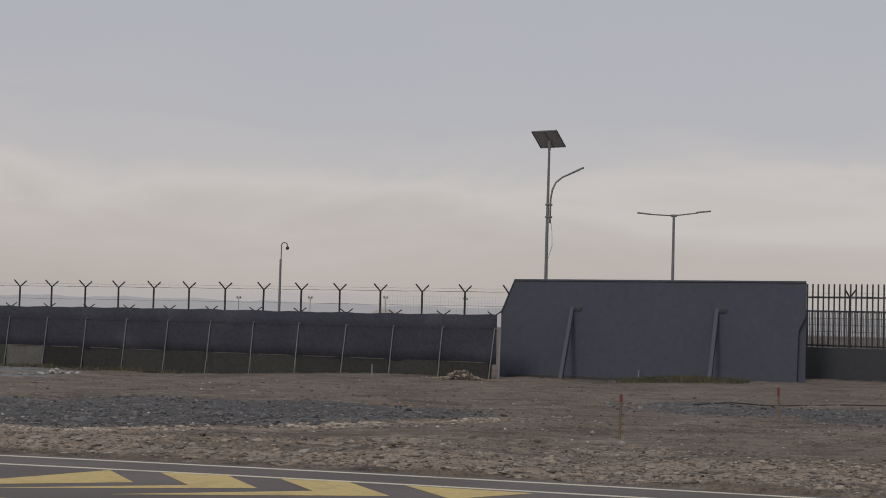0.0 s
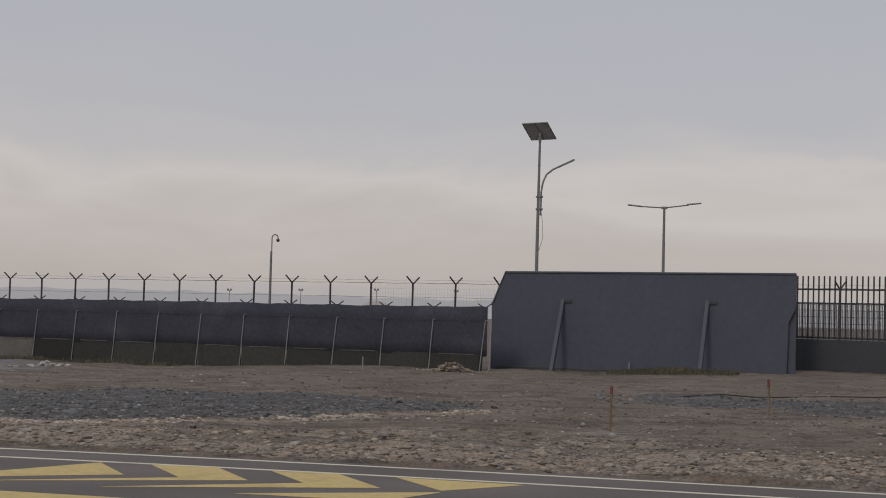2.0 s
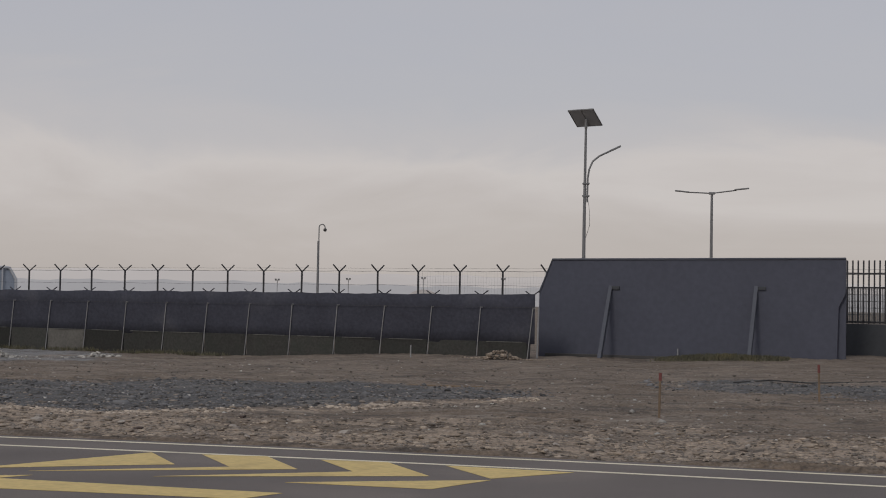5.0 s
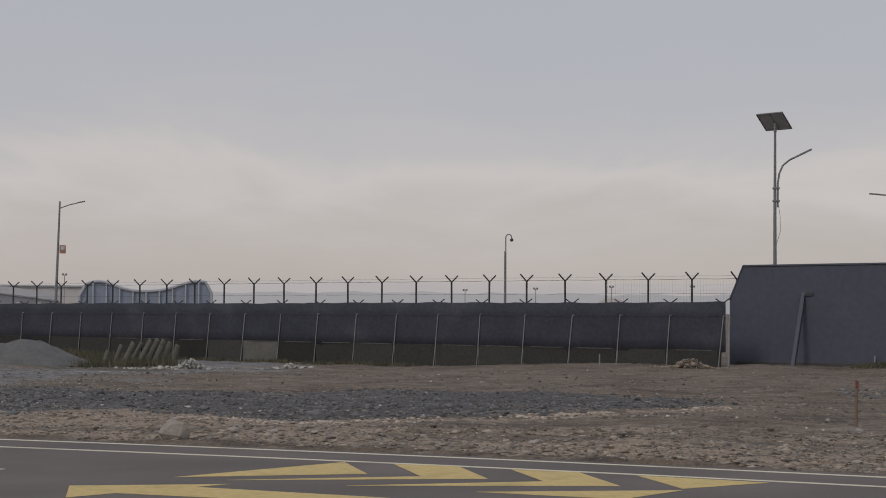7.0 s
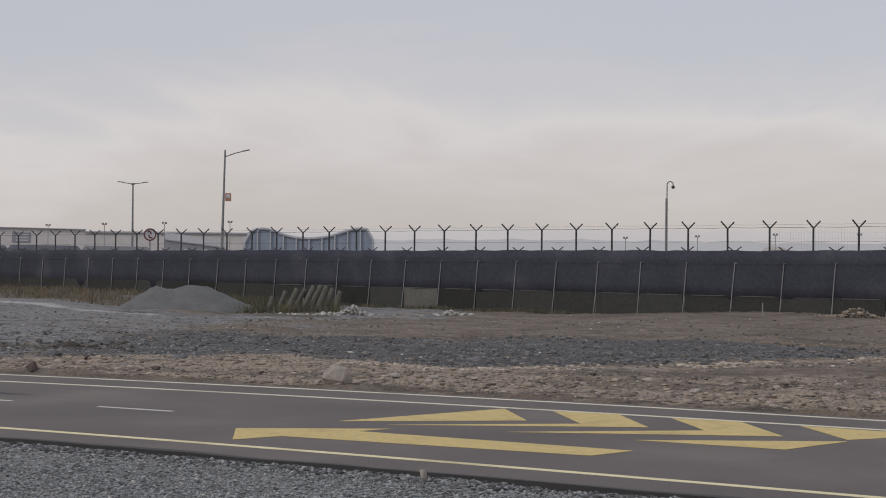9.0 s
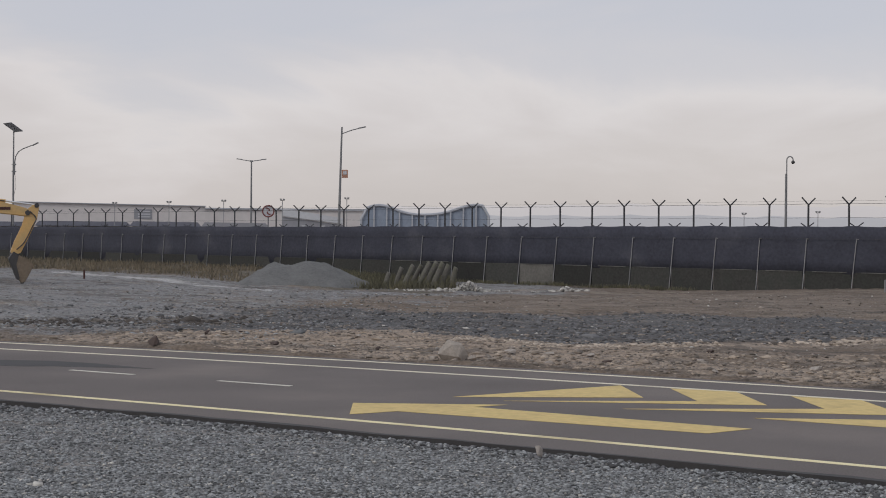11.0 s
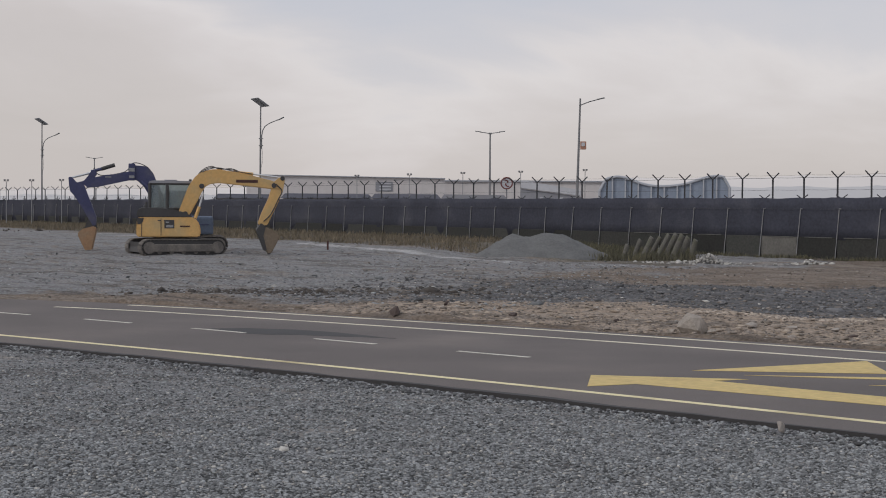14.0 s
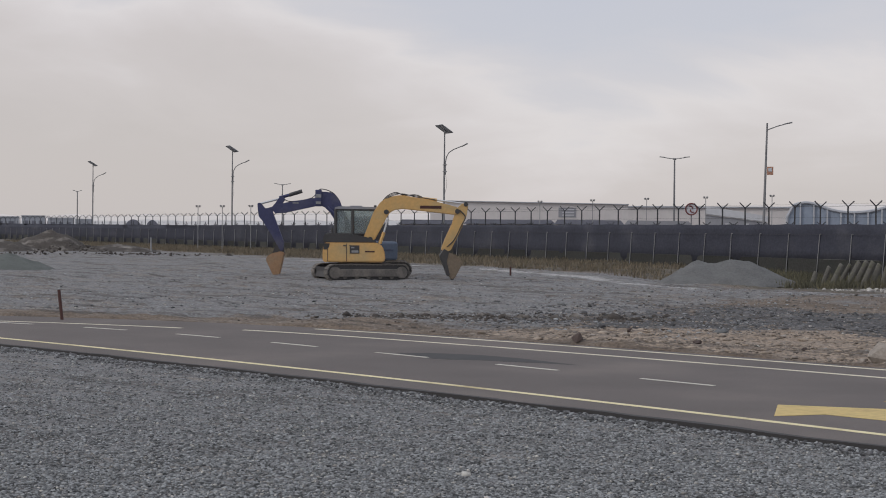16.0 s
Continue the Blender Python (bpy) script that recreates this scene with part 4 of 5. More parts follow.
part("roof", slab([(w * math.cos(a), 2.0 + (rise(0.47, D) - 2.0) * math.sin(a)) for a in np.linspace(0, math.pi, 17)], 8), HAZED_BEIGE, dome)
part("wall", box(0, 0, 1.0, 2 * w, 16, 2.0), HAZED_BEIGE, dome)

# round sign with a ring mark
D = 140.0
rs = thing("round_sign", facing(24.71, D), "round white sign with a dark red ring mark on a post", "sign")
cz = rise(0.70, D)
part("post", tube([(0, 0.1, -0.1), (0, 0.1, cz)], 0.06, 6), POLE_GREY, rs)
face = part("face", wheel(0, 0, cz, 0.50, 0.06, 28), WHITE_SHEET, rs)
circle = [(0.50 * math.cos(a), -0.05, cz + 0.50 * math.sin(a)) for a in np.linspace(0, 2 * math.pi, 33)]
part("ring", tube(circle, 0.06, 6), RED_PAINT, face)
for a0 in (0.3, 0.3 + math.pi):
    swirl = [((0.06 + 0.28 * k / 8) * math.cos(a0 + 1.9 * k / 8), -0.06, cz + (0.06 + 0.28 * k / 8) * math.sin(a0 + 1.9 * k / 8)) for k in range(9)]
    part("ring_mark", tube(swirl, 0.06, 5), RED_PAINT, face)


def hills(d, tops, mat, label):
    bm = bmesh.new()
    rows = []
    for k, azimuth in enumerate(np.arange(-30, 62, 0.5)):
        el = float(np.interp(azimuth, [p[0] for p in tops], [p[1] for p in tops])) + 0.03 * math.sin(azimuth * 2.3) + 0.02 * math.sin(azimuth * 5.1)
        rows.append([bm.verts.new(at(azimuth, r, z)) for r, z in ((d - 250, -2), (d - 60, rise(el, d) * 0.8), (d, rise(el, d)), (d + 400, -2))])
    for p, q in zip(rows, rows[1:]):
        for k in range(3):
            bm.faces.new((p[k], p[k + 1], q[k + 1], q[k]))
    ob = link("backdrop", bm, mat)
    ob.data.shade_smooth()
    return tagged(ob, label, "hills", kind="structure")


hills(3000.0, [(-30, 0.85), (-15, 0.9), (0, 1.0), (12, 1.05), (20, 0.9), (30, 0.55), (45, 0.3), (60, 0.2)], FAR_HILL, "hills on the horizon with pale haze painted in as glow")
hills(1800.0, [(-30, 0.5), (0, 0.60), (10, 0.66), (17, 0.6), (25, 0.3), (45, 0.12), (60, 0.1)], NEAR_HILL, "low rise beyond the airfield with blue-grey haze painted in as glow")

# ---------------- heaps, rocks, posts on the lot ----------------
def heap(name, centre, rx, ry, h, mat, label, seed, peaks, category="heap"):
    bm = bmesh.new()
    n_r, n_a = 22, 56
    rings = []
    for i in range(n_r + 1):
        r = i / n_r
        ring_v = []
        for k in range(n_a):
            a = 2 * math.pi * k / n_a
            wob_ = 1 + 0.10 * math.sin(2 * a + seed) + 0.06 * math.sin(5 * a + 2 * seed)
            x, y = rx * r * wob_ * math.cos(a), ry * r * wob_ * math.sin(a)
            z = h * 0.93 * sum((hh * max(0, 1 - math.hypot((x - px) / sx, (y - py) / sy)) ** 0.9) ** 4 for px, py, sx, sy, hh in peaks) ** 0.25
            z += 0.10 * noise.noise(Vector((x * 1.7, y * 1.7, seed))) * min(1, z * 4) + 0.06 * noise.noise(Vector((x * 5, y * 5, seed))) * min(1, z * 4)
            ring_v.append(bm.verts.new((x, y, z - 0.10 * (i == n_r))))
        rings.append(ring_v)
    for p, q in zip(rings[1:], rings[2:]):
        for k in range(n_a):
            bm.faces.new((p[k], q[k], q[(k + 1) % n_a], p[(k + 1) % n_a]))
    bm.faces.new(rings[1])
    for v in rings[0]:
        bm.verts.remove(v)
    bmesh.ops.recalc_face_normals(bm, faces=bm.faces)
    ob = link(name, bm, mat)
    ob.data.shade_smooth()
    ob.matrix_basis = Matrix.Translation((centre[0], centre[1], float(height(centre[0], centre[1])) - 0.10)) @ Matrix.Rotation(radians(24), 4, "Z")
    return tagged(ob, label, category)


heap("stone_mound", (-31.0, 71.6), 3.95, 2.7, 1.36, HEAP, "broad heap of grey crushed stone on the lot", 1.0, [(-1.43, 0, 2.07, 2.3, 0.95), (0.2, 0.1, 2.86, 2.4, 1.02), (1.06, 0, 2.55, 2.3, 0.86)])
heap("stone_mound", (-64.05, 53.8), 4.3, 2.8, 1.05, GREEN_HEAP, "heap of greenish grey stone on the lot", 2.0, [(1.0, 0, 2.8, 2.6, 0.95), (-1.0, 0, 2.8, 2.3, 1.0)])
for azimuth, dd, rx, h, s in ((47.9, 138, 4.6, 2.1, 3.0), (45.6, 136, 5.0, 0.8, 4.0), (49.7, 134, 4.8, 1.3, 5.0)):
    c = at(azimuth, dd)
    heap("mound", (c.x, c.y), rx, 4.0, h, EARTH, "mound of dumped brown earth and rubble", s, [(0, 0, rx * 0.8, 3.2, 1.0), (rx * 0.35, 0, rx * 0.5, 3.0, 0.7), (-rx * 0.45, 0, rx * 0.5, 3.0, 0.6)], "mound")
c = at(-0.8, 67.8)
heap("stone_mound", (c.x, c.y), 1.5, 0.8, 0.42, EARTH, "small heap of brown rubble by the fence", 6.0, [(0, 0, 1.4, 0.8, 0.9), (0.5, 0, 0.9, 0.7, 0.8), (-0.5, 0, 0.8, 0.6, 0.7)])


def rock(name, x, y, sx, sy, sz, mat, label, seed, sink=0.1, corners=11):
    """A broken stone: the hull of a few random points, its edges worn."""
    r_ = random.Random(seed)
    bm = bmesh.new()
    for k in range(corners):
        v = Vector((r_.gauss(0, 1), r_.gauss(0, 1), r_.gauss(0, 1))).normalized() * r_.uniform(0.85, 1.05)
        bm.verts.new((v.x * sx, v.y * sy, (v.z + 0.75) * sz / 1.75))
    hull = bmesh.ops.convex_hull(bm, input=bm.verts)
    bmesh.ops.delete(bm, geom=list({g_ for g_ in hull["geom_interior"] + hull["geom_unused"] if isinstance(g_, bmesh.types.BMVert)}), context="VERTS")
    bmesh.ops.bevel(bm, geom=bm.edges[:], offset=min(sx, sz) * 0.10, segments=2, affect="EDGES", clamp_overlap=True)
    ob = link(name, bm, mat)
    ob.matrix_basis = pose(x, y, float(height(x, y)) - sink * sz, 0, 0, seed * 40)
    return tagged(ob, label, "rock")


rock("boulder", -8.95, 27.7, 0.35, 0.31, 0.50, PALE_BOULDER, "rounded grey-brown boulder on the rubble verge", 1.3, 0.22, 26)
rock("rock", -9.35, 27.7, 0.13, 0.12, 0.14, BOULDER, "small pale rock beside a boulder", 2.7)
rock("rock", -8.55, 27.6, 0.12, 0.10, 0.12, BOULDER, "small pale rock beside a boulder", 3.1)
rock("rock", -15.5, 28.15, 0.17, 0.13, 0.24, RED_ROCK, "angular red-brown rock on the verge", 4.2, 0.2)
rock("rock", -14.52, 42.47, 0.11, 0.09, 0.15, PALE_RUBBLE, "pale stone lying on dark gravel", 5.2)
rock("rock", -4.28, 16.25, 0.085, 0.05, 0.20, BOULDER, "flat upright stone on the gravel edge", 6.6, 0.02)
rnd = random.Random(12)
for k in range(34):   # loose rocks along the verge
    x = rnd.uniform(-17, 9)
    y = float(far_line(x)) + VERGE + rnd.uniform(0.5, 5.0)
    s = rnd.uniform(0.06, 0.13)
    rock("rock", x, y, s * 1.3, s, s, BOULDER if k % 4 else RED_ROCK, "fist-sized rock lying on the rubble verge", rnd.uniform(0, 9), 0.15)


def stake(x, y, h, lean, red, label, mat=WOOD, r=0.028):
    s = thing("stake", pose(x, y, float(height(x, y)), 0, lean, 0), label, "stake")
    part("shaft", tube([(0, 0, -0.08), (0, 0, h)], r, 6), mat, s)
    if red:
        part("tip", tube([(0, 0, h * (1 - red)), (0, 0, h + 0.004)], r + 0.006, 6), RED_PAINT, s, "red painted tip")


stake(3.88, 33.52, 1.00, 1.0, 0.16, "thin wooden survey stake with a red tip")
stake(8.60, 39.58, 0.92, -1.5, 0.22, "thin wooden survey stake with a red tip")
stake(-29.4, 27.03, 1.05, -9, 0, "dark red marker post at the road edge", DARK_WOOD, 0.04)
stake(-40.0, 65.9, 0.42, 0, 0, "short dark stake standing on the lot", DARK_WOOD, 0.05)
stake(-93.6, 95.8, 1.25, -3, 0, "white marker post by the earth mound", STRUT_WHITE, 0.07)
stake(-2.9, 67.0, 0.5, 0, 0, "short pale stake by the fence", STRUT_WHITE, 0.03)
stake(8.9, 70.0, 0.45, 0, 0, "short pale stake by the grey wall", STRUT_WHITE, 0.03)
stake(-50.0, 67.0, 0.9, 0, 0, "thin dark stake standing on the lot", DARK_WOOD, 0.03)

# Thin black tube following a dark line on the gravel.
cable = tube([(x, y, float(height(x, y)) + 0.03 + 0.01 * math.sin(3 * x)) for x, y in ((8.0, 49.2), (9.3, 49.9), (10.6, 50.4), (12.0, 51.2), (13.4, 51.6), (15.0, 52.3), (17.0, 52.8))], 0.022, 6)
tagged(link("cable", cable, MACHINE_BLACK), "thin black line lying across the dark gravel", "cable")

plank = box(0, 0, 0.03, 3.2, 0.16, 0.05, 0.008)
ob = link("plank", plank, WOOD)
ob.matrix_basis = pose(-1.45, 44.9, float(height(-1.45, 44.9)) + 0.01, 0, 0, -8)
tagged(ob, "weathered grey-brown plank lying on the lot", "plank")

# row of leaning concrete pillars
MOSSY_CONCRETE = material("mossy_concrete", (0.15, 0.142, 0.125), 0.95, vary=0.3, scale=3, fine=16, bump=0.03, dirt=(0.09, 0.09, 0.06), dirt_amount=0.5)
rnd = random.Random(3)
for k, (azimuth, h, lean) in enumerate(((20.40, 0.62, 14), (20.00, 0.80, 18), (19.70, 1.02, 24), (19.42, 1.00, 26), (19.15, 1.14, 25), (18.88, 1.20, 24), (18.62, 1.12, 22), (18.34, 1.02, 19), (17.98, 0.88, 13))):
    c = at(azimuth, 79.0 + 0.7 * (k % 2))
    rr = rnd.uniform(0.13, 0.16)
    p = tube([(0, 0, -0.6), (0, 0, 0.3 * h), (0.01, 0, h - 0.10), (0.01, 0.01, h - 0.03), (0.02, 0.01, h)], rr, 12, None, rr * 0.8)
    ob = link("concrete_pillar", p, MOSSY_CONCRETE)
    ob.matrix_basis = Matrix.Translation((c.x, c.y, float(height(c.x, c.y)) + 0.16)) @ Matrix.Rotation(radians(19), 4, "Z") @ Matrix.Rotation(radians(lean), 4, "Y") @ Matrix.Rotation(radians(rnd.uniform(-8, 8)), 4, "X")
    tagged(ob, "weathered concrete pillar stub leaning by the fence", "pillar", "leaning concrete pillars")

# ---------------- excavators ----------------
def undercarriage(machine, turn=0.0, shift=0.0, length=3.75, gauge=1.99, h=0.80, shoe=0.5):
    r = h / 2
    for s in (-1, 1):
        y = s * gauge / 2
        x0, x1 = -length / 2 + r, length / 2 - r
        outer = [(x1 + r * math.sin(a), r - r * math.cos(a)) for a in np.linspace(0, math.pi, 11)] + [(x0 - r * math.sin(a), r + r * math.cos(a)) for a in np.linspace(0, math.pi, 11)]
        track = part("track", slab([(x1 + 0.7 * (x - x1) * 0 + (x - x1) * 0.93 if x > x1 else x0 + (x - x0) * 0.93 if x < x0 else x, r + (z - r) * 0.93) for x, z in outer], shoe / 2 - 0.06), MACHINE_BLACK, machine, "dark crawler track")
        track.location.y = y
        n_s = 44
        total = 2 * (x1 - x0) + 2 * math.pi * r
        shoe_mesh = bpy.data.meshes.new("shoe")
        bm = box(0, 0, 0, total / n_s * 0.84, shoe, 0.045)
        box(0, 0, -0.03, 0.02, shoe, 0.03, 0, bm)
        bm.to_mesh(shoe_mesh)
        bm.free()
        shoe_mesh.materials.append(TRACK_STEEL)
        for k in range(n_s):   # shoes round the belt
            q = total * k / n_s
            if q < x1 - x0:
                x, z, ang = x0 + q, 0.0, 0.0
            elif q < x1 - x0 + math.pi * r:
                a = (q - (x1 - x0)) / r
                x, z, ang = x1 + r * math.sin(a), r - r * math.cos(a), -a
            elif q < 2 * (x1 - x0) + math.pi * r:
                x, z, ang = x1 - (q - (x1 - x0) - math.pi * r), h, 0.0
            else:
                a = (q - 2 * (x1 - x0) - math.pi * r) / r
                x, z, ang = x0 - r * math.sin(a), r + r * math.cos(a), -a
            piece = new("shoe", shoe_mesh)
            piece.parent = track
            piece.matrix_basis = Matrix.Translation((x, 0, z)) @ Matrix.Rotation(ang, 4, "Y")
        for x in (x0, x1):
            part("sprocket", wheel(x, -s * 0 + (-shoe / 2 if s < 0 else shoe / 2) * 1.0, r, r * 0.74, 0.10, 18), TRACK_STEEL, track)
        part("track_frame", box((x0 + x1) / 2, (-1 if s < 0 else 1) * shoe / 2, r * 0.95, (x1 - x0) - r * 0.9, 0.12, h * 0.48, 0.04), TRACK_STEEL, track)
        for k in range(5):
            part("roller", wheel(x0 + 0.45 + (x1 - x0 - 0.9) * k / 4, (-1 if s < 0 else 1) * (shoe / 2 - 0.05), 0.15, 0.085, 0.14, 10), TRACK_STEEL, track)
    part("car_body", box(0, 0, 0.55, 1.6, gauge - 0.3, 0.4, 0.06), TRACK_STEEL, machine)
    part("turntable", wheel(0, 0, 0, 0.6, 0.2, 24), MACHINE_BLACK, machine).matrix_basis = Matrix.Translation((0, 0, 0.82)) @ Matrix.Rotation(radians(90), 4, "X")
    for o in machine.children:
        o.matrix_basis = Matrix.Translation((shift, 0, 0)) @ Matrix.Rotation(radians(turn), 4, "Z") @ o.matrix_basis


def scaled(points, x_mid, y_low, kx, kz):
    return [((px - x_mid) / kx, (y_low - py) / kz) for px, py in points]


def hose(points, y, r=0.022, n=10):
    pts = [Vector((x, y, z)) for x, z in points]
    out = []
    for i in range(len(pts) - 1):
        p0, p1, p2, p3 = pts[max(i - 1, 0)], pts[i], pts[i + 1], pts[min(i + 2, len(pts) - 1)]
        for k in range(n // 2):
            t = k / (n // 2)
            out.append(0.5 * ((2 * p1) + (p2 - p0) * t + (2 * p0 - 5 * p1 + 4 * p2 - p3) * t * t + (3 * p1 - p0 - 3 * p2 + p3) * t ** 3))
    out.append(pts[-1])
    return tube(out, r, 5)


def yellow_excavator(m):
    ex = thing("excavator", m, "yellow crawler excavator, dusty, with its bucket on the ground", "excavator", "excavators")
    undercarriage(ex, 17.0, -0.36, h=0.70)
    S = lambda pts: scaled(pts, 652, 495.5, 39.6, 39.4)
    # house: yellow engine side with rounded tail, dark hood above
    lower = S([(573, 464), (572, 455), (573, 436), (576, 430), (667, 430), (676, 436), (680, 447), (681, 460), (677, 464)])
    house = part("house", slab(lower, 1.12, 0.05), MACHINE_YELLOW, ex, "yellow engine housing")
    hood = S([(573, 431), (573, 420), (578, 414), (600, 414), (625, 416), (650, 421), (664, 427), (668, 431)])
    part("hood", slab(hood, 1.10, 0.05), MACHINE_BLACK, ex, "dark grey hood")
    part("deck", box(-0.5, 0, 0.83, 2.5, 2.0, 0.10, 0.02), MACHINE_BLACK, ex)
    for px in (613.5, 581):
        x = (px - 652) / 39.6
        part("door_gap", box(x, -1.125, 1.22, 0.025, 0.02, 0.78), MACHINE_BLACK, house)
    mark = part("decal", box(-0.62, -1.125, 1.36, 0.42, 0.02, 0.36), MACHINE_BLACK, house, "black decal with pale bars")
    part("decal_bar", box(-0.60, -1.14, 1.27, 0.30, 0.012, 0.10), STRUT_WHITE, mark)
    part("decal_bar", box(-0.70, -1.14, 1.44, 0.14, 0.012, 0.06), STRUT_WHITE, mark)
    part("lettering_bar", box(0.05, -1.125, 1.27, 0.42, 0.02, 0.06), DARK_WOOD, house)
    part("decal", slab([(-1.98, 1.35), (-1.98, 1.62), (-1.70, 1.62), (-1.74, 1.45), (-1.85, 1.35)], 0.01), MACHINE_BLACK, house).location.y = -1.125
    part("latch", box(-1.05, -1.13, 1.52, 0.14, 0.02, 0.05), MACHINE_BLACK, house)
    part("latch", box(-0.80, -1.13, 1.52, 0.10, 0.02, 0.05), MACHINE_BLACK, house)
    # cab on the far side
    cab = part("cab", box(-0.60, 0.62, 1.50, 1.75, 0.98, 1.15, 0.05), MACHINE_BLACK, ex, "dark cab with large windows")
    x0, x1, y0, y1, zb, zt = -1.46, 0.50, 0.14, 1.10, 2.02, 3.12
    frame_bm = bmesh.new()
    for x in (x0, -0.70, x1 - 0.12):
        for y in (y0, y1):
            tube([(x, y, zb), (x + (0.0 if x < 0 else -0.05), y, zt)], 0.07, 6, frame_bm)
    for z in (zb, zt):
        for y in (y0, y1):
            tube([(x0, y, z), (x1 - 0.12, y, z)], 0.05, 6, frame_bm)
        for x in (x0, x1 - 0.12):
            tube([(x, y0, z), (x, y1, z)], 0.05, 6, frame_bm)
    part("cab_frame", frame_bm, MACHINE_BLACK, cab)
    part("roof", slab([(x0 - 0.05, zt), (x0 - 0.03, zt + 0.10), (x0 + 0.2, zt + 0.14), (x1 - 0.2, zt + 0.12), (x1 + 0.02, zt + 0.07), (x1 + 0.02, zt)], 0.52, 0.02), GREY_ROOF, cab, "dusty grey cab roof").location.y = 0.62
    for y in (y0, y1):
        part("window", box(-1.08, y, 2.62, 0.64, 0.012, 1.10), glass, cab).visible_shadow = False
        part("window", box(-0.16, y, 2.62, 0.96, 0.012, 1.10), glass, cab).visible_shadow = False
    part("window", box(x1 - 0.12, 0.62, 2.62, 0.012, 0.9, 1.1), glass, cab).visible_shadow = False
    part("window", box(x0, 0.62, 2.62, 0.012, 0.9, 1.1), glass, cab).visible_shadow = False
    part("seat", slab([(-1.25, 2.0), (-1.25, 2.12), (-1.02, 2.16), (-1.10, 2.85), (-0.96, 2.85), (-0.80, 2.2), (-0.6, 2.16), (-0.6, 2.0)], 0.26, 0.03), MACHINE_BLACK, cab).location.y = 0.62
    part("work_light", box(0.30, 0.30, 3.27, 0.12, 0.14, 0.10, 0.02), MACHINE_BLACK, cab)
    part("roof_hatch", box(-0.55, 0.62, 3.27, 0.55, 0.5, 0.05, 0.02), GREY_ROOF, cab)
    # Black slab for the boom foot bracket, its inner shade put into the colour.
    part("boom_foot_shade", slab(S([(660, 395), (678, 388), (679, 424), (654, 426)]), 0.13, 0.02), MACHINE_BLACK, ex, "boom foot bracket darkened for the shade inside it").location.y = -0.10
    part("intake", box(-1.28, -1.0, 2.0, 0.30, 0.06, 0.10, 0.02), DARK_STEEL, ex)
    part("exhaust", tube([(-1.6, -0.5, 2.0), (-1.6, -0.5, 2.3)], 0.05, 8), MACHINE_BLACK, ex)
    # boom, arm, bucket
    boom = part("boom", slab(S([(644, 420), (661, 376), (672, 360), (683, 352), (700, 347.5), (712, 347), (760, 355), (808, 367), (812, 374), (806, 381), (780, 378), (743, 374), (712, 371), (698, 373), (690, 377), (684, 386), (675, 404), (664, 424), (655, 432), (645, 430)]), 0.17, 0.03), MACHINE_YELLOW, ex, "yellow angled boom")
    boom.location.y = -0.10
    part("lettering_bar", box((761 - 652) / 39.6, -0.18, (495 - 367) / 39.4, 0.95, 0.01, 0.13, 0, None, None), DARK_WOOD, boom).rotation_euler = (0, 0, 0)
    for px, py in ((655, 424), (683, 376), (808, 374)):
        part("pin", wheel((px - 652) / 39.6, 0, (495 - py) / 39.4, 0.11, 0.42, 14), MACHINE_BLACK, boom)
    arm = part("arm", slab(S([(818, 360), (826, 360), (827, 366), (824, 385), (812, 412), (797, 443), (786, 446), (780, 441), (786, 424), (799, 396), (803, 382), (806, 370)]), 0.14, 0.025), MACHINE_YELLOW, ex, "yellow dipper arm")
    arm.location.y = -0.10
    tip = S([(823, 362)])[0]
    part("pin", wheel(tip[0], 0, tip[1], 0.10, 0.36, 14), MACHINE_BLACK, arm)
    bc = S([(815, 388), (790, 436)])
    part("bucket_cylinder", tube([(x + 0.10, -0.02, z) for x, z in bc], 0.06, 8), MACHINE_YELLOW, arm)
    part("link_rod", tube([(x + 0.04, 0, z) for x, z in S([(792, 432), (785, 447)])], 0.05, 8), MACHINE_BLACK, arm)
    hz = part("hose", hose(S([(812, 372), (822, 384), (816, 398), (803, 424), (790, 437)]), -0.17, 0.025), MACHINE_BLACK, arm)
    ac = S([(738, 352), (772, 355), (822, 361)])
    part("arm_cylinder", tube([(ac[0][0], -0.1, ac[0][1]), (ac[1][0], -0.1, ac[1][1])], 0.075, 10), MACHINE_YELLOW, ex)
    part("cylinder_rod", tube([(ac[1][0], -0.1, ac[1][1]), (ac[2][0], -0.1, ac[2][1])], 0.04, 8), CHROME, ex, "bright cylinder rod")
    for y in (0.16, -0.36):
        c = S([(672, 432), (679, 412), (686, 388)])
        part("boom_cylinder", tube([(c[0][0], y, c[0][1]), (c[1][0], y, c[1][1])], 0.075, 10), MACHINE_YELLOW, ex)
        part("cylinder_rod", tube([(c[1][0], y, c[1][1]), (c[2][0], y, c[2][1])], 0.042, 8), CHROME, ex, "bright cylinder rod")
    for k, dy in enumerate((-0.24, -0.12, 0.02)):   # hoses over the boom
        part("hose", hose(S([(672, 368 - 2 * k), (684, 353 - 2 * k), (700, 346 - 2 * k), (714, 345 + k), (735, 350 - 2 * k), (752, 352), (770, 355)]), dy, 0.02), MACHINE_BLACK, ex)
    bucket = part("bucket", slab(S([(778, 450), (786, 445), (796, 447), (818, 462), (812, 476), (804, 491), (799, 494), (793, 486), (787, 472)]), 0.40, 0.03), BUCKET_RUST, ex, "worn earth-stained bucket")
    bucket.location.y = -0.10
    part("bucket_ear", slab(S([(777, 452), (785, 440), (794, 446), (790, 462), (796, 486), (791, 488), (784, 470)]), 0.415, 0.02), MACHINE_BLACK, bucket)
    for k in range(5):
        x, z = S([(800, 493)])[0]
